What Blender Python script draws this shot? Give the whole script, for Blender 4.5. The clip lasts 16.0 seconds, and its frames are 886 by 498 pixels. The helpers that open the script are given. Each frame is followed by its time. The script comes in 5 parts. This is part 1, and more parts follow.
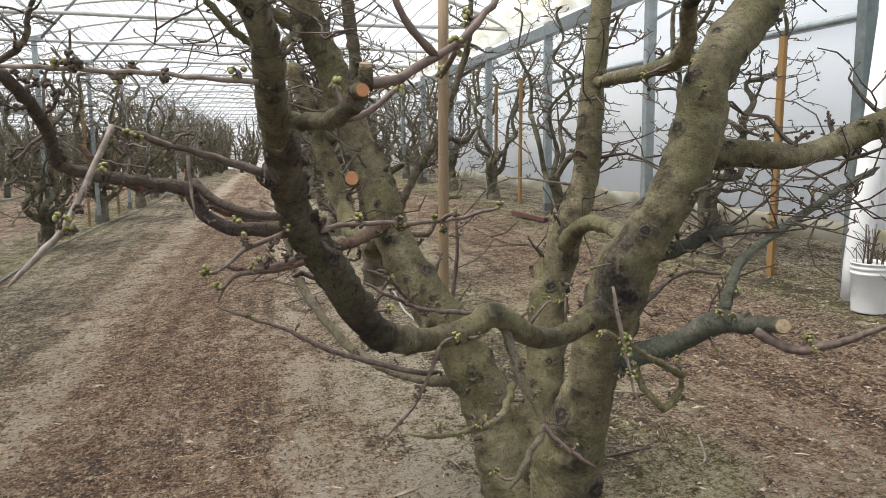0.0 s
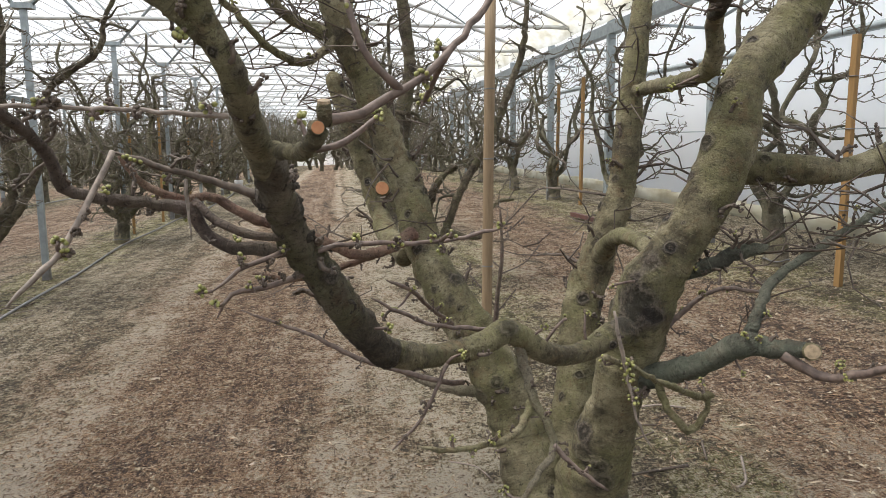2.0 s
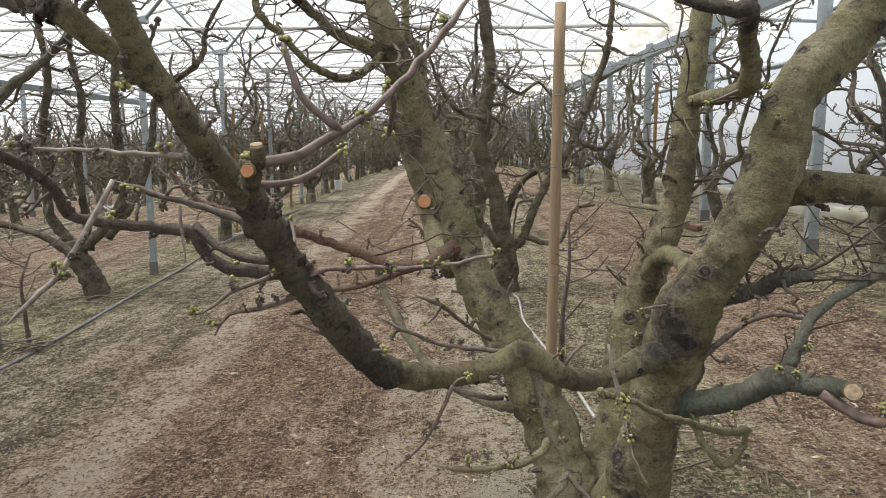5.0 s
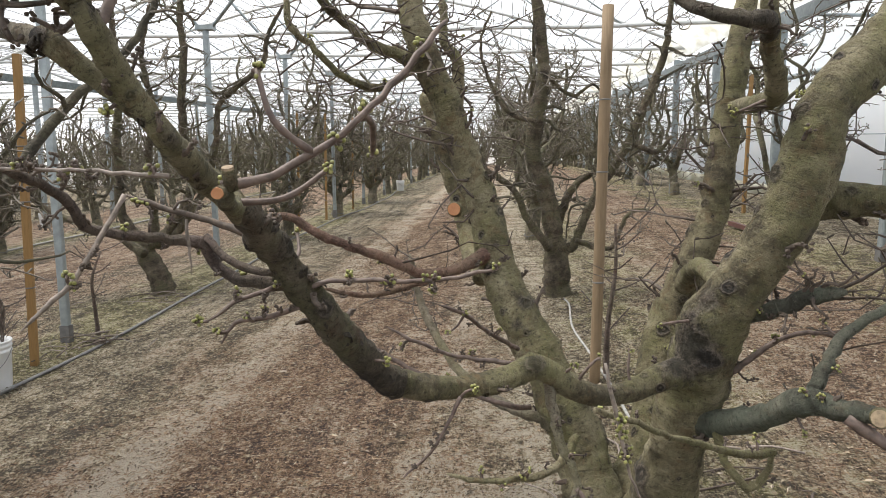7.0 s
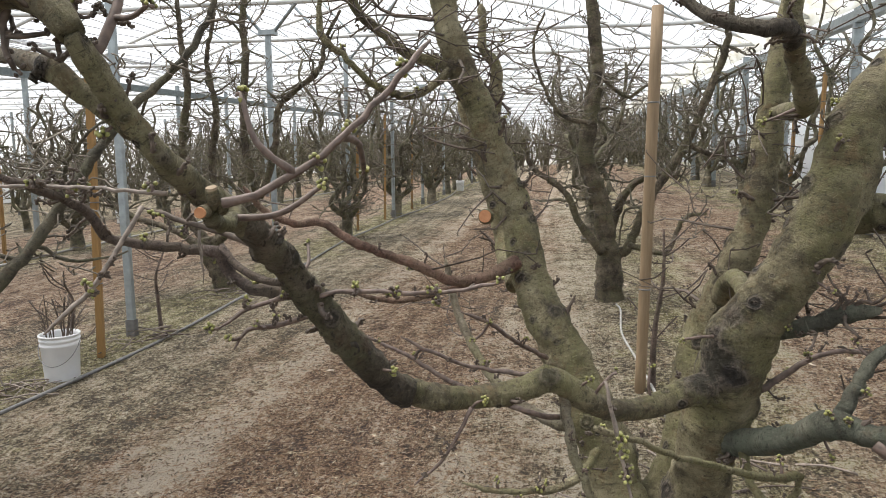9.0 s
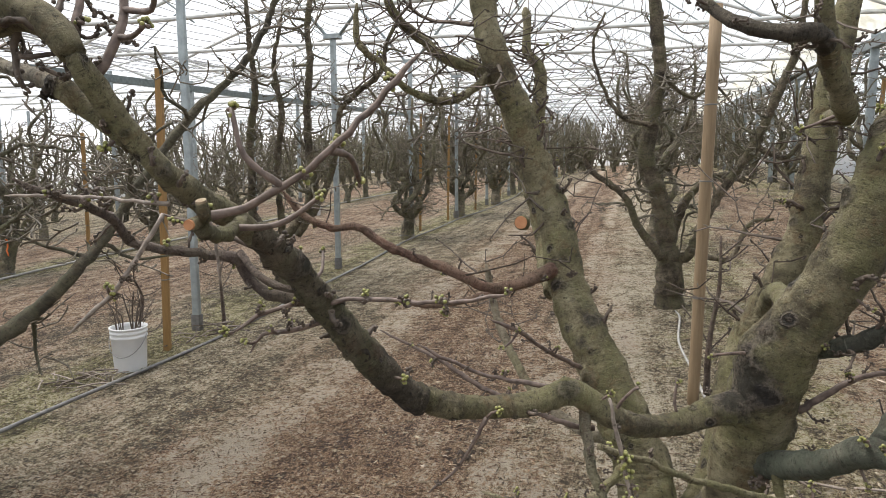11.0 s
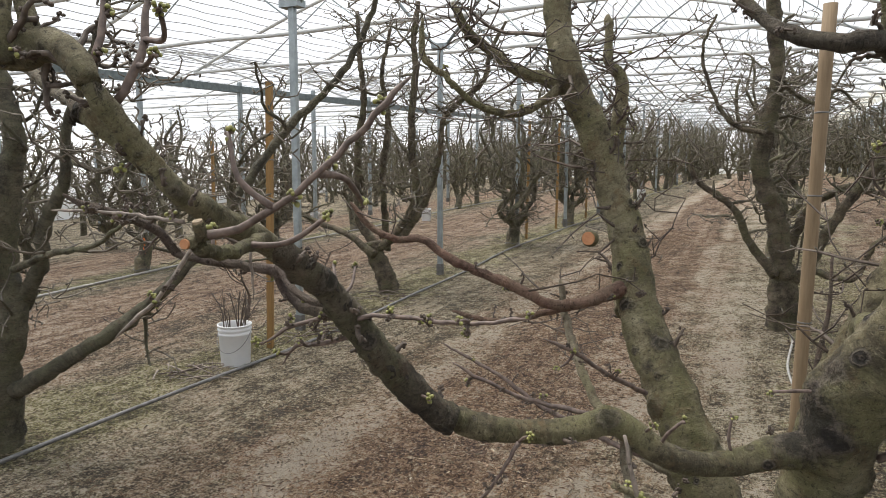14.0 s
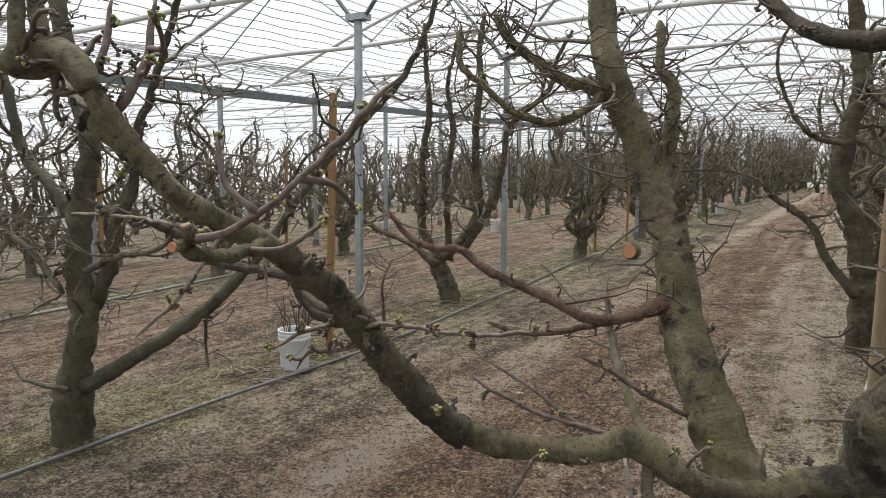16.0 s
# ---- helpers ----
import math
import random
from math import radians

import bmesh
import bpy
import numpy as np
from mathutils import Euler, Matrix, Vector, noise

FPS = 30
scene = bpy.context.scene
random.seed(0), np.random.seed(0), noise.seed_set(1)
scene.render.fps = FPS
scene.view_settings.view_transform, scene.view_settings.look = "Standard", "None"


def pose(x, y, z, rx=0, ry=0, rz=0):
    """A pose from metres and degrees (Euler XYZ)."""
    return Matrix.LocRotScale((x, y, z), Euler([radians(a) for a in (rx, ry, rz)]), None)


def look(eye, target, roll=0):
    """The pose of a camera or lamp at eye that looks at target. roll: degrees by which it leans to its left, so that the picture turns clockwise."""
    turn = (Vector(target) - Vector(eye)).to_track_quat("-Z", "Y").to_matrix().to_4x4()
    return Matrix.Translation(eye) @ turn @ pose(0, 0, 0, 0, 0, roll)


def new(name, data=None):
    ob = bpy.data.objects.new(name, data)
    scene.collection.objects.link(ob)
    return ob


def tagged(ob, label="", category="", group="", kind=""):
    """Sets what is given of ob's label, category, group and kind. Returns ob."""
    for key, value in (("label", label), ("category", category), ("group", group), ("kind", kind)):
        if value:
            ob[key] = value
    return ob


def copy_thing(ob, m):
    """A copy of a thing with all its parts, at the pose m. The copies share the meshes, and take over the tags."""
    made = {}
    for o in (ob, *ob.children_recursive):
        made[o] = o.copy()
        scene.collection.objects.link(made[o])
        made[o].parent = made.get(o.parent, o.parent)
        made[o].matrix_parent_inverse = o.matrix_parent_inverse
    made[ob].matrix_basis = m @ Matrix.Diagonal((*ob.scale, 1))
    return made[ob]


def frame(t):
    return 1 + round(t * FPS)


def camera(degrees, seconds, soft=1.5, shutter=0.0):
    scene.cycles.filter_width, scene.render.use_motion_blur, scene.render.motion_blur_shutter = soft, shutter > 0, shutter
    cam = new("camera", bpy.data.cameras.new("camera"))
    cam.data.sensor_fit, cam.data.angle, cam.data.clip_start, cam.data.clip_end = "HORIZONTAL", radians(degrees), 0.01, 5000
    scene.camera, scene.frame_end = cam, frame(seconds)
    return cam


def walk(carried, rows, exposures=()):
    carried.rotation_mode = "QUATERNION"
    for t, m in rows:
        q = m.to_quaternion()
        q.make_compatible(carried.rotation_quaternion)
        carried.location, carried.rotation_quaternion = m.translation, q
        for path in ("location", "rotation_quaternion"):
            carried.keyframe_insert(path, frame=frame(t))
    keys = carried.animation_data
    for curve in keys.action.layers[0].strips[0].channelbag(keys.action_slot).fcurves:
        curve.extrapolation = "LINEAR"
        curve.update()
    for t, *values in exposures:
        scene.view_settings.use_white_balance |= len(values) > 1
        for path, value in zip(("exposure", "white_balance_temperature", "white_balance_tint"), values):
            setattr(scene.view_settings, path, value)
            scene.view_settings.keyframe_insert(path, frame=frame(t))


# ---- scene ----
cam = camera(66.8, 16.0, soft=0.8)
PATH = [
    (0, (-0.986, -2.297, 1.281), (-0.494, -0.376, 1.022), -0.81),
    (0.5, (-0.955, -2.304, 1.293), (-0.509, -0.372, 1.032), -0.79),
    (1, (-0.923, -2.311, 1.304), (-0.524, -0.369, 1.042), -0.72),
    (1.5, (-0.891, -2.317, 1.314), (-0.540, -0.366, 1.051), -0.63),
    (2, (-0.858, -2.320, 1.324), (-0.556, -0.361, 1.060), -0.56),
    (2.5, (-0.825, -2.322, 1.334), (-0.572, -0.356, 1.069), -0.55),
    (3, (-0.791, -2.324, 1.344), (-0.587, -0.353, 1.078), -0.54),
    (3.5, (-0.756, -2.327, 1.352), (-0.601, -0.351, 1.086), -0.50),
    (4, (-0.720, -2.328, 1.359), (-0.614, -0.349, 1.094), -0.49),
    (6.5, (-0.555, -2.331, 1.395), (-0.690, -0.353, 1.132), -0.41),
    (7, (-0.525, -2.329, 1.401), (-0.707, -0.355, 1.138), -0.41),
    (7.5, (-0.495, -2.328, 1.407), (-0.725, -0.359, 1.144), -0.40),
    (8, (-0.466, -2.327, 1.414), (-0.742, -0.364, 1.151), -0.41),
    (8.5, (-0.438, -2.323, 1.421), (-0.759, -0.367, 1.157), -0.42),
    (9, (-0.411, -2.319, 1.428), (-0.777, -0.370, 1.164), -0.39),
    (11.5, (-0.273, -2.279, 1.452), (-0.887, -0.394, 1.189), -0.19),
    (12, (-0.248, -2.269, 1.458), (-0.916, -0.403, 1.195), -0.14),
    (12.5, (-0.223, -2.256, 1.463), (-0.944, -0.409, 1.201), -0.09),
    (13, (-0.196, -2.239, 1.467), (-0.971, -0.414, 1.208), -0.04),
    (13.5, (-0.168, -2.222, 1.470), (-0.995, -0.419, 1.217), 0.00),
    (14, (-0.140, -2.204, 1.471), (-1.018, -0.424, 1.226), 0.07),
    (14.5, (-0.113, -2.185, 1.470), (-1.040, -0.429, 1.232), 0.15),
    (15, (-0.089, -2.162, 1.468), (-1.063, -0.431, 1.238), 0.23),
    (15.5, (-0.065, -2.140, 1.465), (-1.087, -0.435, 1.244), 0.34),
    (16, (-0.042, -2.121, 1.465), (-1.110, -0.443, 1.251), 0.46),
]
EXPOSURES = [(0.0, 0.52), (4.0, 0.56), (7.0, 0.62), (9.0, 0.61), (12.5, 0.50), (14.5, 0.37), (16.0, 0.24)]
walk(cam, [(t, look(eye, target, roll)) for t, eye, target, roll in PATH], EXPOSURES)

# ---- sky and sun: bright overcast ----
world = bpy.data.worlds.new("overcast_sky")
scene.world = world
world.use_nodes = True
wn, wl = world.node_tree.nodes, world.node_tree.links
wn.clear()
sky = wn.new("ShaderNodeTexSky")
sky.sky_type = "NISHITA"
sky.sun_disc = False
sky.sun_elevation, sky.sun_rotation = radians(64), radians(284)
sky.dust_density, sky.air_density = 4.0, 1.0
grey = wn.new("ShaderNodeHueSaturation")
grey.inputs["Saturation"].default_value = 0.12
cloud = wn.new("ShaderNodeMix")
cloud.data_type = "RGBA"
cloud.inputs[0].default_value = 0.75
cloud.inputs[7].default_value = (9.0, 9.3, 9.8, 1)
back = wn.new("ShaderNodeBackground")
back.inputs["Strength"].default_value = 0.108
wout = wn.new("ShaderNodeOutputWorld")
wl.new(sky.outputs[0], grey.inputs["Color"])
wl.new(grey.outputs[0], cloud.inputs[6])
wl.new(cloud.outputs[2], back.inputs["Color"])
wl.new(back.outputs[0], wout.inputs[0])
sun = new("sun", bpy.data.lights.new("sun", "SUN"))
sun.data.energy, sun.data.angle, sun.data.color = 2.75, radians(24), (1.0, 0.94, 0.85)
sun.matrix_world = look((0, 0, 0), (0.42, -0.10, -0.90))


# ---- materials ----
class Nodes:
    """A small wrapper to build a node material."""

    def __init__(self, name):
        self.mat = bpy.data.materials.new(name)
        self.mat.use_nodes = True
        self.tree = self.mat.node_tree
        self.bsdf = self.tree.nodes["Principled BSDF"]
        self.coord = self.tree.nodes.new("ShaderNodeTexCoord").outputs["Object"]

    def node(self, kind, **ins):
        n = self.tree.nodes.new(kind)
        for k, v in ins.items():
            self.put(n.inputs[k.replace("_", " ")], v)
        return n

    def put(self, socket, v):
        if isinstance(v, bpy.types.NodeSocket):
            self.tree.links.new(v, socket)
        else:
            socket.default_value = v

    def attribute(self, name):
        n = self.tree.nodes.new("ShaderNodeAttribute")
        n.attribute_name = name
        return n.outputs["Vector"]

    def scaled(self, sx, sy, sz, at=None):
        m = self.node("ShaderNodeMapping", Vector=at or self.coord)
        m.inputs["Scale"].default_value = (sx, sy, sz)
        return m.outputs[0]

    def noise(self, scale, detail=4.0, rough=0.55, at=None):
        return self.node("ShaderNodeTexNoise", Vector=at or self.coord, Scale=scale, Detail=detail, Roughness=rough).outputs[0]

    def ramp(self, fac, *stops):
        r = self.node("ShaderNodeValToRGB", Fac=fac)
        while len(r.color_ramp.elements) < len(stops):
            r.color_ramp.elements.new(0.5)
        for e, (p, c) in zip(r.color_ramp.elements, stops):
            e.position, e.color = p, (*c, 1) if isinstance(c, tuple) else (c, c, c, 1)
        return r.outputs[0]

    def mix(self, fac, a, b, how="MIX"):
        n = self.tree.nodes.new("ShaderNodeMix")
        n.data_type, n.blend_type = "RGBA", how
        for s, v in ((n.inputs[0], fac), (n.inputs[6], a), (n.inputs[7], b)):
            self.put(s, (*v, 1) if isinstance(v, tuple) and len(v) == 3 else v)
        return n.outputs[2]

    def math(self, how, a, b=0.0, clamp=False):
        n = self.tree.nodes.new("ShaderNodeMath")
        n.operation, n.use_clamp = how, clamp
        self.put(n.inputs[0], a)
        self.put(n.inputs[1], b)
        return n.outputs[0]

    def bump(self, height, strength=0.5, distance=0.01):
        b = self.node("ShaderNodeBump", Height=height, Strength=strength, Distance=distance)
        self.tree.links.new(b.outputs[0], self.bsdf.inputs["Normal"])

    def done(self, colour, rough=0.8, metal=0.0):
        self.put(self.bsdf.inputs["Base Color"], (*colour, 1) if isinstance(colour, tuple) else colour)
        self.put(self.bsdf.inputs["Roughness"], rough)
        self.put(self.bsdf.inputs["Metallic"], metal)
        return self.mat


def bark(name, dark, mid, light, moss, tint=0.0, rough=1.0):
    """Cherry bark: mottled olive-grey skin, short pale pores round the limb, brown stains, grit, algae and wrinkled scars."""
    m = Nodes(name)
    grain = m.attribute("grain")
    scar = m.node("ShaderNodeSeparateXYZ", Vector=m.attribute("scar"))
    patch = m.noise(7, 6, 0.7)
    fine = m.noise(300, 3, 0.7)
    grit = m.noise(85, 6, 0.8)
    pore = m.noise(1.0, 2, 0.55, m.scaled(34, 34, 230, grain))
    hoop = m.noise(1.0, 4, 0.65, m.scaled(7, 7, 60, grain))
    deep = tuple(c * 0.42 for c in dark)
    brown = (mid[0] * 0.80, mid[1] * 0.62, mid[2] * 0.52)
    base = m.ramp(patch, (0.38, dark), (0.50, mid), (0.68, light))
    base = m.mix(m.ramp(m.noise(4.5, 5, 0.7), (0.45, 0.0), (0.60, 0.75)), base, moss)
    base = m.mix(m.ramp(m.noise(13, 6, 0.75), (0.54, 0.0), (0.66, 0.75)), base, brown)
    base = m.mix(m.ramp(hoop, (0.36, 0.4), (0.46, 0.0)), base, dark)
    base = m.mix(m.ramp(grit, (0.34, 0.9), (0.46, 0.0)), base, deep)
    base = m.mix(m.ramp(grit, (0.57, 0.0), (0.68, 0.45)), base, tuple(min(1, c * 1.2) for c in light))
    base = m.mix(m.ramp(fine, (0.32, 0.55), (0.43, 0.0)), base, deep)
    base = m.mix(m.ramp(pore, (0.66, 0.0), (0.70, 0.5)), base, deep)
    base = m.mix(m.ramp(pore, (0.28, 0.32), (0.33, 0.0)), base, tuple(min(1, c * 1.4) for c in light))
    w = m.math("ADD", scar.outputs[0], m.math("MULTIPLY", m.math("SUBTRACT", m.noise(38, 5, 0.75), 0.5), 0.9))
    wave = m.math("SINE", m.math("ADD", m.math("MULTIPLY", scar.outputs[1], 9.0), m.math("MULTIPLY", m.noise(22, 5, 0.75), 14.0)))
    old = m.ramp(m.math("ADD", m.math("MULTIPLY", wave, 0.22), m.math("MULTIPLY", grit, 1.0)), (0.3, (0.022, 0.018, 0.015)), (0.55, (0.060, 0.048, 0.038)), (0.75, (0.17, 0.14, 0.115)))
    fac = m.math("MULTIPLY", m.ramp(w, (0.28, 0.0), (0.62, 1.0)), scar.outputs[2])
    base = m.mix(fac, base, old)
    if tint:
        info = m.node("ShaderNodeObjectInfo").outputs["Random"]
        base = m.mix(m.math("MULTIPLY", info, tint), base, dark)
    h = m.math("ADD", m.math("MULTIPLY", pore, -0.35), m.math("ADD", m.math("MULTIPLY", fine, 0.3), m.math("MULTIPLY", grit, 1.3 * rough)))
    h = m.math("ADD", h, m.math("ADD", m.math("MULTIPLY", hoop, 0.35), m.math("MULTIPLY", m.math("MULTIPLY", wave, fac), 0.5)))
    m.bump(m.math("ADD", h, m.math("MULTIPLY", m.noise(22, 5, 0.7), 1.1 * rough)), 1.0, 0.014)
    return m.done(base, 0.85)


def plain(name, colour, rough=0.6, metal=0.0, vary=0.25, scale=30.0, bumpy=0.15):
    m = Nodes(name)
    n = m.noise(scale, 4)
    c = m.mix(m.ramp(n, (0.3, 0.0), (0.7, 1.0)), tuple(v * (1 - vary) for v in colour), tuple(min(1, v * (1 + vary)) for v in colour))
    if bumpy:
        m.bump(n, bumpy, 0.004)
    return m.done(c, rough, metal)


BARK = bark("bark_main", (0.092, 0.076, 0.045), (0.250, 0.217, 0.128), (0.440, 0.390, 0.252), (0.212, 0.203, 0.088))
BARK_DARK = bark("bark_dark", (0.040, 0.030, 0.022), (0.105, 0.085, 0.060), (0.24, 0.20, 0.15), (0.115, 0.11, 0.058), 0.0, 1.6)
BARK_MID = bark("bark_rough", (0.042, 0.032, 0.023), (0.140, 0.112, 0.076), (0.32, 0.265, 0.190), (0.145, 0.138, 0.066), 0.0, 1.8)
BARK_FOOT = bark("foot_bark", (0.11, 0.092, 0.066), (0.25, 0.215, 0.155), (0.38, 0.335, 0.25), (0.22, 0.205, 0.11))
BARK_MAUVE = bark("young_bark", (0.070, 0.050, 0.044), (0.165, 0.122, 0.102), (0.28, 0.22, 0.188), (0.145, 0.118, 0.082))
BARK_RED = bark("reddish_bark", (0.095, 0.050, 0.036), (0.235, 0.138, 0.100), (0.38, 0.250, 0.185), (0.17, 0.125, 0.08))
BARK_GREEN = bark("bark_green", (0.075, 0.073, 0.055), (0.160, 0.164, 0.124), (0.27, 0.270, 0.208), (0.120, 0.145, 0.105))
BARK_FAR = bark("bark_far", (0.056, 0.050, 0.036), (0.168, 0.150, 0.104), (0.33, 0.295, 0.21), (0.160, 0.158, 0.082), 0.4)
SHOOT = plain("shoot_bark", (0.135, 0.098, 0.082), 0.6, 0, 0.45, 60, 0.4)
SHOOT_PALE = plain("pale_shoot_bark", (0.23, 0.19, 0.16), 0.65, 0, 0.4, 60, 0.4)
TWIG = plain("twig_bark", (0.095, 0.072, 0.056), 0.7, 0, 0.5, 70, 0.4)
# paler than the front twigs: depth haze is mixed into the grey-brown
TWIG_HAZY = plain("hazy_twig_bark", (0.172, 0.148, 0.118), 0.8, 0, 0.4, 20, 0.0)


def bud_scales():
    """Swelling bud: brown scales at the base, olive sides, yellow-green tip."""
    m = Nodes("flower_bud")
    up = m.node("ShaderNodeSeparateXYZ", Vector=m.coord).outputs[2]
    k = m.math("ADD", m.math("MULTIPLY", up, 0.42), m.math("MULTIPLY", m.math("SUBTRACT", m.node("ShaderNodeObjectInfo").outputs["Random"], 0.5), 0.35))
    return m.done(m.ramp(k, (0.10, (0.060, 0.045, 0.022)), (0.35, (0.150, 0.150, 0.045)), (0.70, (0.245, 0.250, 0.075)), (1.0, (0.36, 0.34, 0.13))), 0.5)


BUD = bud_scales()
BUD_BROWN = plain("bud_scale", (0.110, 0.094, 0.070), 0.6, 0, 0.4, 120, 0.2)


def cut_wood():
    m = Nodes("cut_wood")
    n = m.noise(120, 4)
    return m.done(m.mix(n, (0.38, 0.155, 0.065), (0.58, 0.29, 0.145)), 0.7)


CUT = cut_wood()
CUT_OLD = plain("old_cut_wood", (0.34, 0.26, 0.17), 0.8, 0, 0.35, 90, 0.4)
STEEL = plain("galvanised_steel", (0.33, 0.37, 0.38), 0.45, 0.55, 0.18, 14, 0.05)
STEEL_DARK = plain("weathered_steel", (0.17, 0.20, 0.20), 0.5, 0.5, 0.25, 12, 0.08)
PIPE = plain("pale_pipe", (0.62, 0.63, 0.62), 0.45, 0.1, 0.1, 10, 0.0)
WIRE = plain("wire", (0.26, 0.26, 0.27), 0.5, 0.4, 0.1, 20, 0.0)
HOSE = plain("irrigation_hose", (0.145, 0.142, 0.138), 0.42, 0, 0.3, 25, 0.1)
HOSE_PALE = plain("pale_hose", (0.30, 0.29, 0.27), 0.5, 0, 0.3, 25, 0.1)
RUST = plain("red_paint", (0.10, 0.045, 0.036), 0.6, 0, 0.3, 10, 0.2)
RIBBON = plain("orange_ribbon", (0.75, 0.17, 0.03), 0.5, 0, 0.1, 10, 0.0)
PAIL = plain("white_plastic", (0.74, 0.75, 0.76), 0.4, 0, 0.05, 8, 0.02)


def stake_wood(name, a, b):
    m = Nodes(name)
    g = m.noise(30, 4, 0.6, m.scaled(3, 3, 0.25))
    m.bump(g, 0.4, 0.005)
    return m.done(m.mix(g, a, b), 0.75)


WOOD = stake_wood("stake_wood", (0.16, 0.108, 0.062), (0.32, 0.235, 0.145))
WOOD_ORANGE = stake_wood("orange_stake_wood", (0.19, 0.105, 0.036), (0.37, 0.22, 0.080))


def film_material(name="greenhouse_film", a=(0.93, 0.96, 0.99), b=(0.97, 0.98, 0.99), scale=1.3):
    """Milky plastic film that lets daylight through."""
    m = Nodes(name)
    t = m.tree
    n = m.noise(scale, 3, 0.5, m.scaled(1, 0.4, 1))
    col = m.mix(m.ramp(n, (0.3, 0.0), (0.65, 1.0)), a, b)
    tr = m.node("ShaderNodeBsdfTranslucent", Color=col)
    df = m.node("ShaderNodeBsdfDiffuse", Color=col)
    mx = t.nodes.new("ShaderNodeMixShader")
    mx.inputs[0].default_value = 0.06
    t.links.new(tr.outputs[0], mx.inputs[1])
    t.links.new(df.outputs[0], mx.inputs[2])
    t.links.new(mx.outputs[0], t.nodes["Material Output"].inputs[0])
    return m.mat


FILM = film_material()
FILM_DIRTY = film_material("stained_film", (0.62, 0.58, 0.46), (0.90, 0.89, 0.83), 5.0)


def soil():
    """Dry silt with brown mulch down each alley, pale wheel tracks, and moss along the tree rows."""
    m = Nodes("orchard_soil")
    sep = m.node("ShaderNodeSeparateXYZ", Vector=m.coord)
    x = sep.outputs[0]
    wob = m.math("MULTIPLY", m.math("SUBTRACT", m.noise(0.8, 4), 0.5), 1.5)
    xw = m.math("ADD", x, wob)

    def band(centre, half):
        d = m.math("ABSOLUTE", m.math("SUBTRACT", xw, centre))
        return m.math("SUBTRACT", 1.0, m.math("DIVIDE", d, half), True)

    def off(n, k):
        return m.math("MULTIPLY", m.math("SUBTRACT", n, 0.5), k)

    big, mid_, fine = m.noise(1.3, 5, 0.65), m.noise(6.5, 7, 0.75), m.noise(130, 4, 0.8)
    fibre = m.noise(1.0, 5, 0.75, m.scaled(24, 110, 60))
    fibre2 = m.noise(1.0, 5, 0.75, m.scaled(115, 26, 60))
    streak = m.noise(1.0, 5, 0.65, m.scaled(6.5, 0.55, 1))
    crumb = m.noise(38, 6, 0.8)
    where = m.math("MAXIMUM", band(-1.65, 1.45), m.math("MAXIMUM", band(1.7, 1.5), m.math("MAXIMUM", band(-7.1, 2.6), band(-12, 2.2))))
    chip = m.ramp(m.math("ADD", where, m.math("ADD", off(mid_, 1.2), m.math("ADD", off(big, 1.6), off(streak, 1.3)))), (0.08, 0.0), (0.58, 1.0))
    xw = m.math("ADD", x, m.math("MULTIPLY", wob, 0.2))
    worn = m.math("MAXIMUM", m.math("MULTIPLY", band(-0.86, 0.15), 1.3), m.math("MULTIPLY", band(-2.38, 0.34), 1.35))
    worn = m.math("MAXIMUM", worn, m.math("MAXIMUM", m.math("MULTIPLY", band(-0.42, 0.50), 0.9), m.math("MULTIPLY", band(0.9, 0.7), 0.5)))
    worn = m.math("MULTIPLY", worn, m.ramp(m.noise(2.1, 6, 0.75), (0.40, 0.05), (0.56, 1.0)))
    tone = m.math("ADD", m.math("ADD", off(big, 0.9), off(mid_, 2.1)), m.math("ADD", off(crumb, 3.0), m.math("ADD", off(fibre, 2.1), off(fibre2, 1.7))))
    tone = m.math("ADD", m.math("ADD", tone, off(streak, 1.25)), m.math("ADD", 0.465, m.math("MULTIPLY", worn, 0.66)))
    silt = m.ramp(tone, (0.16, (0.062, 0.048, 0.031)), (0.40, (0.225, 0.181, 0.110)), (0.56, (0.362, 0.300, 0.190)), (0.72, (0.52, 0.445, 0.312)), (0.95, (0.68, 0.61, 0.48)))
    mulch = m.ramp(tone, (0.16, (0.060, 0.036, 0.026)), (0.36, (0.205, 0.122, 0.072)), (0.52, (0.355, 0.222, 0.136)), (0.68, (0.48, 0.335, 0.215)), (0.90, (0.60, 0.51, 0.40)))
    moss = m.ramp(tone, (0.20, (0.070, 0.060, 0.022)), (0.45, (0.190, 0.172, 0.058)), (0.65, (0.335, 0.305, 0.125)), (0.85, (0.60, 0.54, 0.37)))
    col = m.mix(chip, silt, mulch)
    xw = m.math("ADD", x, wob)
    rows = m.math("MAXIMUM", m.math("MULTIPLY", band(0.5, 1.2), 0.8), m.math("MAXIMUM", m.math("MULTIPLY", band(-4.4, 1.05), 1.15), m.math("MAXIMUM", band(-9.9, 1.0), m.math("MULTIPLY", band(3.0, 1.6), 0.85))))
    fac = m.ramp(m.math("ADD", m.math("MULTIPLY", rows, 1.0), m.math("ADD", off(m.noise(2.1, 6, 0.7), 2.2), off(mid_, 1.2))), (0.50, 0.0), (0.85, 0.85))
    col = m.mix(fac, col, moss)
    col = m.mix(m.ramp(fine, (0.37, 0.8), (0.46, 0.0)), col, (0.052, 0.039, 0.028))
    col = m.mix(m.ramp(fine, (0.60, 0.0), (0.70, 0.4)), col, (0.56, 0.49, 0.39))
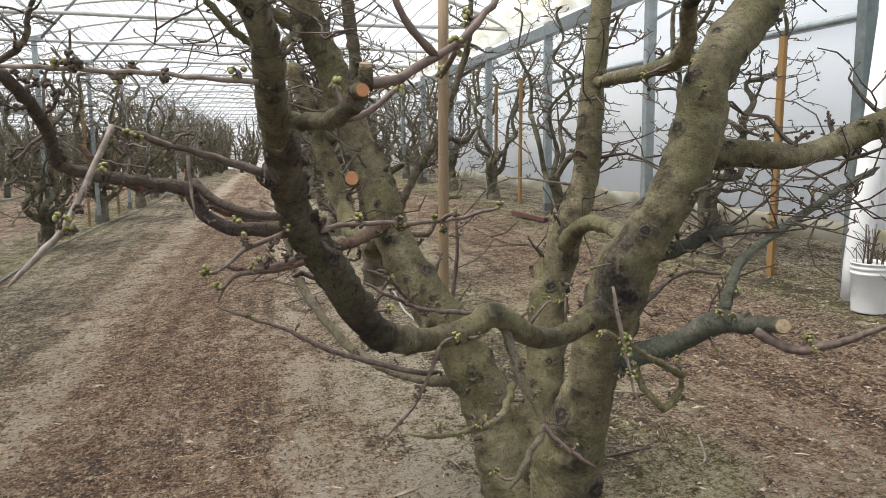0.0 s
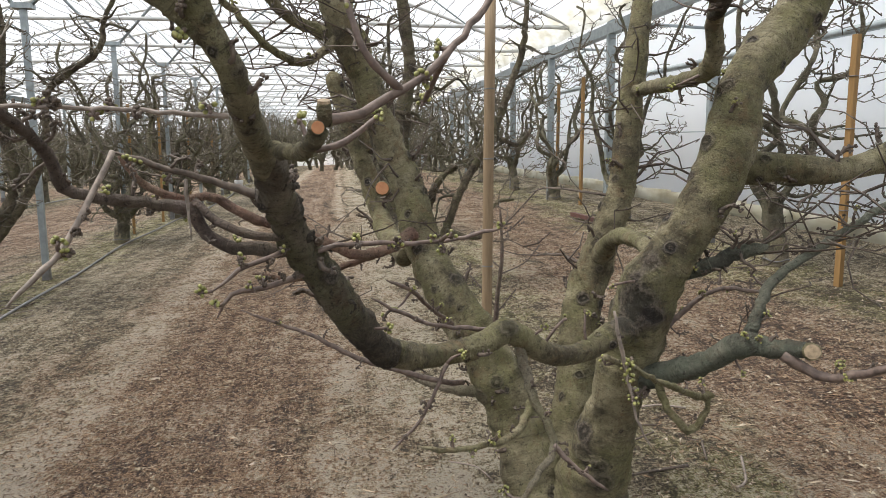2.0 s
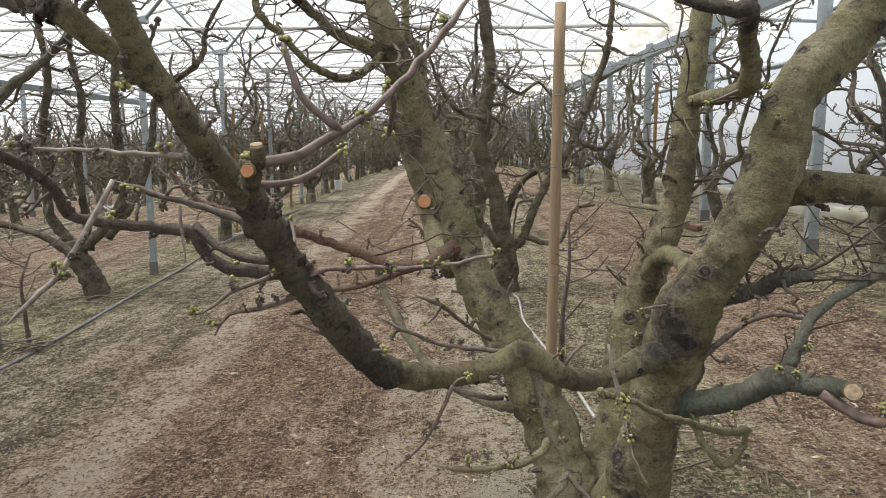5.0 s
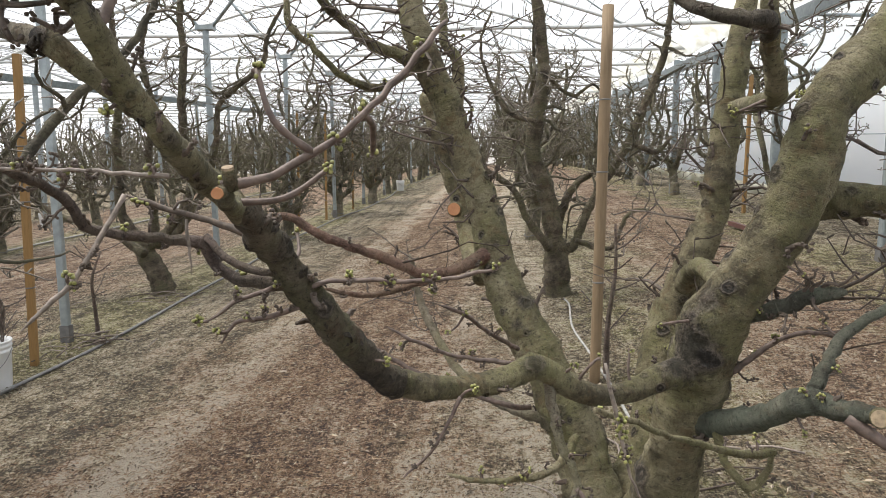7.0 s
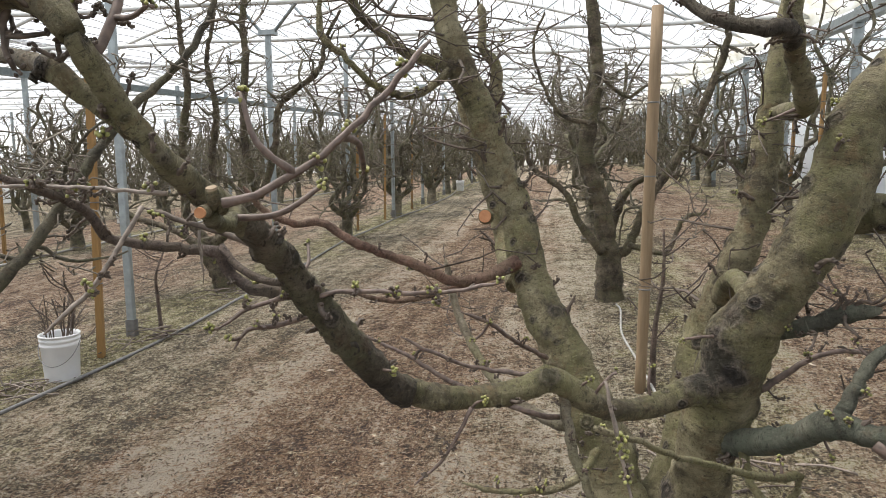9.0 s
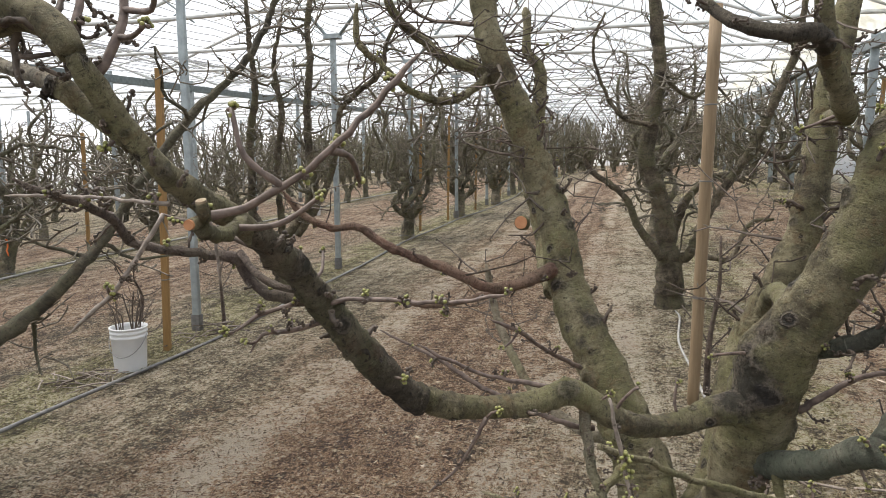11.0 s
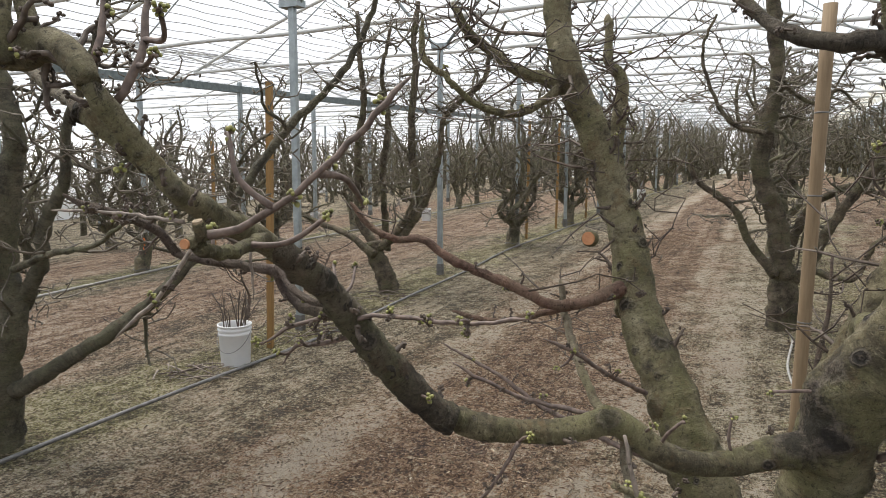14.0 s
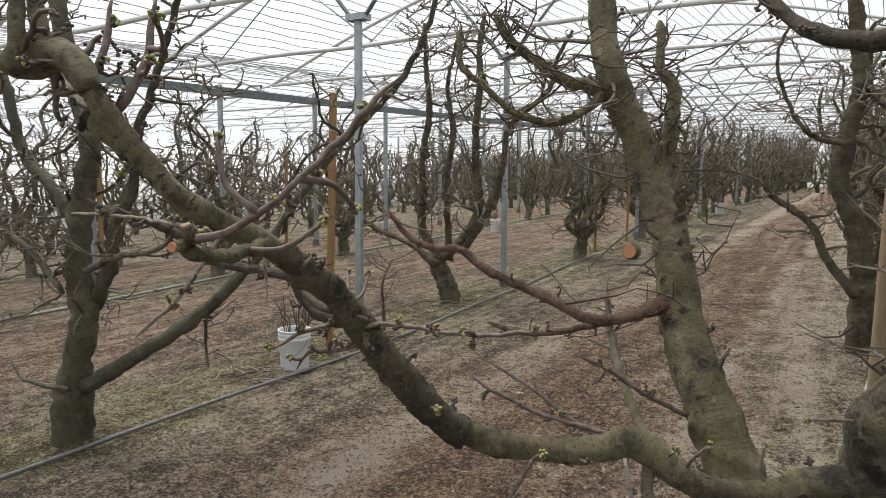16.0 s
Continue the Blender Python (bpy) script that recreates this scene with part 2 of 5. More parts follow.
    h = m.math("ADD", m.math("MULTIPLY", mid_, 0.7), m.math("ADD", m.math("MULTIPLY", fibre, 0.8), m.math("MULTIPLY", crumb, 1.0)))
    m.bump(m.math("ADD", h, m.math("MULTIPLY", fine, 0.9)), 1.0, 0.060)
    return m.done(col, 0.95)


SOIL = soil()


def scraps(name, *stops):
    m = Nodes(name)
    each = m.node("ShaderNodeNewGeometry").outputs["Random Per Island"]
    return m.done(m.ramp(each, *stops), 0.9)


CHIP = scraps("wood_chip", (0.0, (0.045, 0.028, 0.018)), (0.35, (0.130, 0.080, 0.050)), (0.65, (0.250, 0.160, 0.098)), (0.92, (0.38, 0.27, 0.175)), (1.0, (0.60, 0.50, 0.37)))
CRUMB = scraps("soil_crumb", (0.0, (0.075, 0.055, 0.038)), (0.4, (0.20, 0.155, 0.105)), (0.75, (0.33, 0.27, 0.19)), (1.0, (0.50, 0.43, 0.33)))
LEAF = plain("dead_leaf", (0.46, 0.39, 0.31), 0.9, 0, 0.4, 10, 0.2)
LITTER = scraps("dry_twig_litter", (0.0, (0.035, 0.026, 0.017)), (0.5, (0.14, 0.104, 0.066)), (0.88, (0.30, 0.235, 0.155)), (1.0, (0.52, 0.44, 0.32)))


# ---- building helpers ----
SX, SY = 0.0573, 0.033


def lie(x, y):
    """Height of the ground."""
    k = 1 / (1 + (x * x + y * y) / 60 ** 2)
    return (SX * x + SY * y) * k


class Soup:
    """Collects tubes, boxes and lathed shapes, then becomes one mesh."""

    def __init__(self):
        self.v, self.f, self.n, self.g, self.k, self.tips = [], [], 0, [], None, []

    def add(self, v, f, grain=None):
        """Vertices and faces; grain: places along and round a limb, for the bark."""
        self.v.append(np.asarray(v, float))
        self.g.append(np.zeros((len(v), 3)) if grain is None else grain)
        self.f += [tuple(i + self.n for i in q) for q in f]
        self.n += len(v)

    def tube(self, pts, radii, sides=8, wobble=0.0, rng=None, cap=True):
        p = np.asarray(pts, float)
        r = np.asarray(radii, float) * np.ones(len(p))
        tan = np.gradient(p, axis=0)
        tan /= np.linalg.norm(tan, axis=1, keepdims=True) + 1e-12
        ref = np.array([0.3, 0.5, 0.81])
        if abs(tan[0] @ ref) > 0.9:
            ref = np.array([0.9, -0.3, 0.1])
        u = np.cross(tan[0], ref)
        u /= np.linalg.norm(u)
        ang = np.arange(sides) * 2 * math.pi / sides
        rows, grain = [], []
        run = np.concatenate([[0], np.cumsum(np.linalg.norm(np.diff(p, axis=0), axis=1))]) + float(p[0] @ (3.1, 5.3, 7.7))
        for i in range(len(p)):
            u = u - (u @ tan[i]) * tan[i]
            u /= np.linalg.norm(u) + 1e-12
            w = np.cross(tan[i], u)
            k = r[i] * (1 + (rng.normal(0, wobble, sides) if wobble else 0))
            rows.append(p[i] + (np.cos(ang) * k)[:, None] * u + (np.sin(ang) * k)[:, None] * w)
            grain.append(np.column_stack([np.cos(ang) * r[i], np.sin(ang) * r[i], np.full(sides, run[i])]))
        v = np.concatenate(rows)
        f = [(a * sides + j, a * sides + (j + 1) % sides, (a + 1) * sides + (j + 1) % sides, (a + 1) * sides + j)
             for a in range(len(p) - 1) for j in range(sides)]
        if cap:
            f += [tuple(range(sides - 1, -1, -1)), tuple(range((len(p) - 1) * sides, len(p) * sides))]
        self.add(v, f, np.concatenate(grain))

    def box(self, lo, hi):
        (a, b, c), (d, e, g) = lo, hi
        v = [(x, y, z) for z in (c, g) for x, y in ((a, b), (d, b), (d, e), (a, e))]
        self.add(v, [(3, 2, 1, 0), (4, 5, 6, 7), (0, 1, 5, 4), (1, 2, 6, 5), (2, 3, 7, 6), (3, 0, 4, 7)])

    def blob(self, c, r, axis=(0, 0, 1), long=1.5, sides=6):
        """A pointed bud."""
        a = Vector(axis).normalized()
        s = np.array([0.0, 0.3, 0.65, 0.9, 1.0])
        w = np.array([0.35, 0.85, 1.0, 0.6, 0.05]) * r
        self.tube([np.array(c) + np.array(a) * r * 2 * long * k for k in s], w, sides)

    def spur(self, at, tip, r):
        """A fruiting spur to be laid later: a three-sided stub that swells into a bud."""
        self.tips.append((*at, *tip, r))

    def lay_spurs(self):
        t = np.array(self.tips)
        at, way, r = t[:, 0:3], t[:, 3:6] - t[:, 0:3], t[:, 6:7]
        long = np.linalg.norm(way, axis=1, keepdims=True) + 1e-9
        u = np.cross(way / long, (0.36, 0.48, 0.8))
        u /= np.linalg.norm(u, axis=1, keepdims=True) + 1e-9
        w = np.cross(way / long, u)
        rings = []
        for k, wide in ((0.0, 0.8), (0.8, 1.35)):
            for q in (0, 2.094, 4.189):
                rings.append(at + way * k + (u * math.cos(q) + w * math.sin(q)) * r * wide)
        rings.append(at + way * 1.0 + way / long * r * 1.6)
        v = np.stack(rings, axis=1).reshape(-1, 3)
        one = [(j, (j + 1) % 3, 3 + (j + 1) % 3, 3 + j) for j in range(3)] + [(3, 4, 6), (4, 5, 6), (5, 3, 6)]
        self.add(v, [tuple(7 * i + j for j in q) for i in range(len(t)) for q in one])
        self.tips = []

    def mesh(self, name, smooth=True):
        if self.tips:
            self.lay_spurs()
        me = bpy.data.meshes.new(name)
        me.from_pydata(np.concatenate(self.v).tolist() if self.v else [], [], self.f)
        if smooth:
            me.polygons.foreach_set("use_smooth", [True] * len(me.polygons))
        if self.g and any(a.any() for a in self.g) and self.n < 60000:
            me.attributes.new("grain", "FLOAT_VECTOR", "POINT").data.foreach_set("vector", np.concatenate(self.g).ravel())
        if self.k is not None:
            me.attributes.new("scar", "FLOAT_VECTOR", "POINT").data.foreach_set("vector", self.k.ravel())
        me.update()
        return me


def part(name, soup, material, parent=None, label="", smooth=True):
    me = soup if isinstance(soup, bpy.types.Mesh) else soup.mesh(name, smooth)
    if not me.materials:
        me.materials.append(material)
    ob = new(name, me)
    if parent:
        ob.parent = parent
    return tagged(ob, label)


def thing(name, at=(0, 0, 0), **tags):
    ob = new(name)
    ob.empty_display_size = 0.1
    ob.location = at
    return tagged(ob, **tags)


def spline(pts, step=0.02):
    """Catmull-Rom through control points (any width of row)."""
    p = np.asarray(pts, float)
    q = np.vstack([2 * p[0] - p[1], p, 2 * p[-1] - p[-2]])
    out = []
    for i in range(1, len(q) - 2):
        n = max(2, int(np.linalg.norm(q[i + 1][:3] - q[i][:3]) / step))
        for t in np.arange(n) / n:
            a, b, c, d = q[i - 1], q[i], q[i + 1], q[i + 2]
            out.append(0.5 * (2 * b + (c - a) * t + (2 * a - 5 * b + 4 * c - d) * t * t + (3 * b - a - 3 * c + d) * t ** 3))
    out.append(p[-1])
    return np.array(out)


# ---- ground ----
def relief(x, y):
    """Small unevenness of the soil: ruts, clods and crumbs."""
    near = max(0.0, 1 - abs(y - 1.5) / 9)
    n = 0.022 * noise.noise((x * 1.1, y * 0.6, 0)) + 0.014 * noise.noise((x * 4, y * 5, 3))
    return n + near * (0.015 * noise.noise((x * 11, y * 16, 5)) + 0.012 * abs(noise.noise((x * 24, y * 34, 8))))


def ground():
    xs = np.unique(np.concatenate([np.arange(-3.6, 2.6, 0.032), np.arange(-7, 6.01, 0.1), np.arange(-30, 30, 1.0), np.linspace(-400, 400, 41)]).round(3))
    ys = np.unique(np.concatenate([np.arange(-0.9, 4.2, 0.032), np.arange(-3.5, 10.01, 0.1), np.arange(-20, 60, 1.0), np.linspace(-400, 400, 41)]).round(3))
    v = [(x, y, lie(x, y) + relief(x, y)) for y in ys for x in xs]
    n = len(xs)
    f = [(j * n + i, j * n + i + 1, (j + 1) * n + i + 1, (j + 1) * n + i) for j in range(len(ys) - 1) for i in range(n - 1)]
    s = Soup()
    s.add(v, f)
    g = part("ground", s, SOIL)
    tagged(g, "dry brown orchard soil with mulch and wheel tracks", "ground", kind="structure")


ground()

# ---- greenhouse frame ----
Y0, Y1 = -9.0, 58.0
GUT = 3.4


def steel_post(x, y, h, w, material, foot=True):
    p = thing("steel_post", (x, y, lie(x, y)), label="galvanised steel greenhouse post standing in bare soil", category="post", group="greenhouse posts")
    s = Soup()
    t = w / 2
    c = t * 0.2
    ring = [(-t + c, -t * 0.7), (t - c, -t * 0.7), (t, -t * 0.7 + c), (t, t * 0.7 - c), (t - c, t * 0.7), (-t + c, t * 0.7), (-t, t * 0.7 - c), (-t, -t * 0.7 + c)]
    s.add([(a, b, z) for z in (-0.15, h) for a, b in ring], [(i, (i + 1) % 8, 8 + (i + 1) % 8, 8 + i) for i in range(8)] + [tuple(range(7, -1, -1)), tuple(range(8, 16))])
    part("shaft", s, material, p, smooth=False)
    s = Soup()
    s.box((-t - 0.006, -t * 0.7 - 0.006, -0.1), (t + 0.006, t * 0.7 + 0.006, 0.16))
    part("base_sleeve", s, HOSE, p, "black sleeve at the foot", smooth=False)
    return p


def arch_z(x):
    """Height of the roof arch over the wide bay between the gutters at x = 3.3 and x = -12."""
    u = abs(x + 4.35) / 7.65
    return GUT + 2.0 * (1 - u ** 1.5)


def frame_line(y, k):
    zb = lie(-4.35, y)
    p = steel_post(-4.28, y, 3.13, 0.072, STEEL) if k != -1 else None
    if p:
        s = Soup()
        s.box((-0.11, -0.06, 3.08), (0.11, 0.06, 3.14))
        part("head_plate", s, STEEL, p, smooth=False)
    for sx in (-1, 1) if p else ():
        s = Soup()
        s.tube([(0.08 * sx, 0, 3.11), (1.55 * sx, 0, 4.75)], 0.021, 6)
        part("strut", s, STEEL, p)
    hoop = Soup()
    xs = np.linspace(-12, 3.3, 25)
    hoop.tube([(x, y, zb + arch_z(x) + 0.1) for x in xs], 0.034, 8)
    h = part("roof_hoop", hoop, PIPE)
    tagged(h, "pale round steel roof hoop of the greenhouse", "roof hoop", group="roof hoops")
    tie = Soup()
    tie.tube([(x, y, zb + GUT + 0.1 + 0.012 * math.sin(x * 2 + y)) for x in np.linspace(-12, 3.3, 30)], 0.033, 8)
    tagged(part("cross_pipe", tie, PIPE), "pale wrapped cross pipe under the greenhouse roof", "cross pipe", group="cross pipes")
    for i, (xa, xb) in enumerate(((-10.2, -8.3), (-6.4, -8.3), (-2.3, -0.4), (1.5, -0.4))):
        br = Soup()
        br.tube([(xa, y, zb + GUT + 0.02), (xb, y, zb + arch_z(xb) + 0.08)], 0.013, 5)
        tagged(part("roof_brace", br, STEEL), "thin diagonal steel brace between tie rod and hoop", "brace", group="roof braces")


for k in range(-3, 18):
    frame_line(3.0 + 3.1 * k, k)
for k in range(-3, 19):
    y = 1.85 + 2.92 * k
    steel_post(3.3, y, 2.97, 0.125, STEEL_DARK if k == 0 else STEEL)
    s = Soup()
    s.tube([(3.3, y, lie(-4.35, y) + 3.36), (4.85, y, lie(-4.35, y) + 3.3)], 0.024, 6)
    s.tube([(3.3, y, lie(-4.35, y) + 2.9), (4.0, y, lie(-4.35, y) + 3.31)], 0.018, 6)
    tagged(part("side_rafter", s, STEEL), "short steel rafter between gutter post and film wall", "rafter", group="side rafters")
    if k < 14:
        steel_post(-12.0, y, 3.8, 0.11, STEEL)


for k in range(-3, 18):
    y = 3.02 + 3.05 * k
    zb = lie(-12, y) + 0.2
    s = Soup()
    s.tube([(x, y, zb + 3.5 + 1.9 * (1 - (abs(x + 19.5) / 7.5) ** 1.5)) for x in np.linspace(-27, -12, 17)], 0.034, 6)
    tagged(part("roof_hoop", s, PIPE), "pale round steel roof hoop of the greenhouse", "roof hoop", group="roof hoops")
    s = Soup()
    s.tube([(-27, y, zb + 3.5), (-19.5, y, zb + 3.52), (-12, y, zb + 3.5)], 0.033, 6)
    tagged(part("cross_pipe", s, PIPE), "pale wrapped cross pipe under the greenhouse roof", "cross pipe", group="cross pipes")
    steel_post(-19.5, y, 3.6, 0.085, STEEL)


def beam(name, x, w, h, material, label, top):
    s = Soup()
    s.add([(x + a, y, lie(-4.35, y) + top + b) for y in (Y0, Y1) for a, b in ((-w, 0), (w, 0), (w, h), (-w, h))],
          [(0, 1, 2, 3), (7, 6, 5, 4), (0, 4, 5, 1), (1, 5, 6, 2), (2, 6, 7, 3), (3, 7, 4, 0)])
    tagged(part(name, s, material, smooth=False), label, "gutter beam")


beam("gutter_beam", 3.3, 0.07, 0.16, STEEL, "long galvanised gutter beam on the steel posts", 3.36)
beam("gutter_beam", -12.0, 0.07, 0.16, STEEL_DARK, "long dark gutter beam on the steel posts", 3.36)

wires = Soup()
for i, x in enumerate(np.linspace(-11.7, 3.0, 58)):
    ys = np.arange(Y0, Y1 if i % 2 else 40, 0.5)
    wires.tube([(x + 0.012 * math.sin(y * 2.1 + i), y, lie(-4.35, y) + arch_z(x) + 0.16 + 0.018 * math.sin(y * 4.0 + i * 1.7)) for y in ys], 0.008, 3)
for i, x in enumerate(np.linspace(-26.5, -12.4, 30)):
    wires.tube([(x, y, lie(-12, y) + 3.75 + 1.9 * (1 - (abs(x + 19.5) / 7.5) ** 1.5) + 0.018 * math.sin(y * 4.0 + i)) for y in np.arange(Y0, 45, 1.0)], 0.009, 3)
tagged(part("roof_wire_net", wires, WIRE), "wavy film wires running along the greenhouse roof", "roof wires", kind="stuff")

# walls of milky film
def film_wall(name, a, b, z0, z1):
    s = Soup()
    (xa, ya), (xb, yb) = a, b
    n = 40
    v = []
    for i in range(n + 1):
        x, y = xa + (xb - xa) * i / n, ya + (yb - ya) * i / n
        d = 0.03 * math.sin(i * 2.3)
        v += [(x + d, y, lie(x, y) + z0), (x + d, y, lie(x, y) + z1)]
    s.add(v, [(2 * i, 2 * i + 2, 2 * i + 3, 2 * i + 1) for i in range(n)])
    w = part(name, s, FILM)
    mod = w.modifiers.new("thick", "SOLIDIFY")
    mod.thickness = 0.01
    tagged(w, "milky white plastic film greenhouse wall", "wall", kind="structure")
    return w


film_wall("wall_east", (4.85, Y0), (4.85, Y1), -0.1, 3.3)
film_wall("wall_west", (-27, Y0), (-27, Y1), -0.1, 3.6)
film_wall("wall_north", (-27, Y1), (4.85, Y1), -0.1, 3.4)
film_wall("wall_south", (-27, Y0), (4.85, Y0), -0.1, 3.4)

for z, r, lab in ((2.27, 0.05, "grey rail along the film wall"), (1.2, 0.008, "thin wire along the film wall")):
    s = Soup()
    s.tube([(4.80, y, lie(4.85, y) + z) for y in np.arange(Y0, Y1, 1.0)], r, 6)
    tagged(part("wall_rail" if r > 0.02 else "wall_wire", s, STEEL), lab, "rail")
s = Soup()
for i in range(60):
    y = Y0 + i * 1.1
    s.box((4.74, y, lie(4.85, y) - 0.1), (4.83, y + 1.1, lie(4.85, y) + 0.22))
tagged(part("baseboard", s, FILM_DIRTY, smooth=False), "pale film skirt at the foot of the wall", "wall skirt", kind="structure")
s = Soup()
s.tube([(3.14, 1.66, 0.15), (3.15, 1.66, 0.5), (3.3, 1.55, 3.3)], 0.085, 14)
tagged(part("downpipe", s, PAIL), "wide white plastic downpipe beside a steel post", "downpipe")
s = Soup()
s.add([(3.3 + a, y, lie(-4.35, y) + 3.36 + b + 0.02 * math.sin(y * 3)) for y in np.arange(Y0, Y1, 0.4) for a, b in ((-0.09, 0.0), (-0.16, 0.14), (-0.5, 0.36))],
      [(3 * i + j, 3 * i + 3 + j, 3 * i + 4 + j, 3 * i + 1 + j) for i in range(int((Y1 - Y0) / 0.4) - 1) for j in range(2)])
tagged(part("gutter_film", s, FILM_DIRTY), "stained white film folded over the gutter beam", "film")

# ---- the pruned cherry tree in front ----
cherry = thing("cherry_tree", (0, 0, 0), label="old pruned cherry tree with olive-grey bark and swelling green flower buds", category="tree")
rng = np.random.default_rng(7)
BOUGHS = {}


# healed pruning wounds: place, radius, darkness, height of the swelling
SCARS = [((-0.99, -1.15, 1.262), 0.030, 0.9, 0.5), ((-0.935, -1.12, 1.245), 0.028, 0.7, 0.4), ((-0.070, -0.59, 0.985), 0.060, 1.0, 0.42), ((-0.005, -0.585, 0.885), 0.046, 1.0, 0.42), ((-0.05, -0.58, 0.90), 0.085, 0.9, 0.0), ((-0.03, -0.60, 1.04), 0.05, 0.75, 0.05), ((-0.445, -0.745, 0.915), 0.036, 0.6, 0.3)]
SCARS += [((-0.60, -0.86, 0.86), 0.016, 0.5, 0.3), ((-0.60, 0.075, 1.38), 0.050, 0.9, 0.16), ((-0.50, -0.045, 0.84), 0.044, 0.9, 0.20), ((0.20, -0.61, 1.22), 0.036, 0.75, 0.2),
         ((-0.96, -1.46, 1.43), 0.022, 0.7, 0.3), ((-0.885, -1.05, 1.11), 0.024, 0.9, 0.25), ((0.09, 0.03, 1.0), 0.045, 0.8, 0.2), ((-0.09, -0.34, 0.30), 0.045, 0.8, 0.2), ((-0.705, 0.070, 1.225), 0.045, 0.45, 0.1),
         ((-1.110, -1.515, 1.556), 0.020, 1.0, 0.25), ((-0.18, -0.60, 0.80), 0.022, 0.8, 0.25), ((-0.30, -0.66, 0.85), 0.018, 0.7, 0.25)]


def bough(key, kind, pts):
    """One limb of the front tree: control points with radii, a rough uneven skin, warts and healed wounds."""
    thick = kind in ("trunk", "limb")
    q = spline(pts, 0.010 if thick else 0.018)
    r = q[:, 3].copy()
    s = Soup()
    sides = 40 if kind == "trunk" else 32 if thick else 12 if kind == "branch" else 7
    p = q[:, :3].copy()
    if not thick:
        p[1:-1] += rng.normal(0, 0.0012 if kind == "shoot" else 0.002, (len(p) - 2, 3))
        r *= 1 + 0.03 * np.sin(np.arange(len(r)) * 0.55 + rng.uniform(0, 6)) + rng.normal(0, 0.03, len(r))
    if key not in ("low", "stub"):
        r[-3:] *= (0.90, 0.72, 0.35)
    s.tube(p, r, sides, 0.0 if thick else 0.05, rng)
    if thick:
        v = s.v[0]
        axis = np.repeat(p, sides, axis=0)
        rad = v - axis
        rr = np.linalg.norm(rad, axis=1) + 1e-9
        rad /= rr[:, None]
        marks = [(np.array(c), w, d, h) for c, w, d, h in SCARS]
        for _ in range(int(np.linalg.norm(np.diff(p, axis=0), axis=1).sum() / 0.030)):
            i = rng.integers(len(v))
            w = rng.uniform(0.10, 0.42) * max(rr[i], 0.03)
            marks.append((v[i].copy(), w, rng.uniform(0.2, 0.95), rng.uniform(0.25, 0.75)))
        shag = 1.8 if key in ("Lm",) else 0.4
        up = np.array([0.15 * noise.noise(Vector(c) * 8) * n + 0.13 * noise.noise(Vector(c) * 19) * n + 0.05 * noise.noise(Vector(c) * 43) * n + 0.0022 * noise.noise(Vector(c) * 70) + 0.007 * shag * max(0.0, noise.noise(Vector(c) * 46) - 0.12)
                       for c, n in zip(v, rr)])
        k = np.zeros((len(v), 3))
        for c, w, d, h in marks:
            u = np.linalg.norm(v - c, axis=1) / w
            near = np.exp(-(u * 0.9) ** 2)
            up += h * w * (np.exp(-(u / 0.85) ** 2) - 1.15 * np.exp(-(u / 0.30) ** 2) * (w < 0.07)) + 0.03 * h * w * near * np.sin(u * 13)
            better = near * d > k[:, 0] * k[:, 2]
            k[better] = np.column_stack([near, u, np.full(len(u), d)])[better]
        up -= up.mean()
        s.v[0] = v + rad * up[:, None]
        s.k = k
    mat = BARK if thick or kind == "branch" else SHOOT
    if key in ("T1b", "T2", "hc", "T4"):
        mat = SHOOT_PALE
    if key == "g":
        mat = BARK_FOOT
    if key in ("low", "mid", "lowup"):
        mat = BARK_GREEN
    if key in ("Lm", "K", "T1", "T3", "Rt"):
        mat = {"T1": TWIG, "Lm": BARK_MID, "K": BARK_MAUVE, "T3": BARK_MAUVE}.get(key, BARK_DARK)
    if key in ("hang", "pale"):
        mat = BARK_FOOT
    if key in ("rb", "rb2"):
        mat = BARK_RED
    part({"trunk": "trunk", "limb": "limb", "branch": "branch", "shoot": "shoot"}[kind], s, mat, cherry)
    BOUGHS[key] = q


bough("R", "trunk", [(-0.065, -0.223, 0.074, 0.1411), (-0.038, -0.324, 0.334, 0.1058), (-0.025, -0.407, 0.555, 0.0792), (-0.008, -0.445, 0.714, 0.0820), (0.017, -0.479, 0.862, 0.0856), (0.041, -0.522, 0.984, 0.0825), (0.096, -0.562, 1.100, 0.0694), (0.164, -0.588, 1.233, 0.0679), (0.221, -0.579, 1.377, 0.0718), (0.277, -0.553, 1.539, 0.0643), (0.436, -0.500, 1.693, 0.0696), (0.566, -0.452, 1.884, 0.0733), (0.672, -0.425, 2.043, 0.0744)])
bough("C", "limb", [(-0.083, -0.179, 0.066, 0.0810), (-0.077, -0.098, 0.242, 0.0823), (-0.007, 0.003, 0.459, 0.0750), (0.033, 0.067, 0.706, 0.0740), (0.089, 0.113, 0.874, 0.0740), (0.150, 0.110, 1.045, 0.0618), (0.208, 0.114, 1.215, 0.0526), (0.238, 0.140, 1.408, 0.0492), (0.266, 0.160, 1.625, 0.0451), (0.297, 0.177, 1.840, 0.0391), (0.338, 0.211, 2.081, 0.0350), (0.348, 0.208, 2.246, 0.0327)])
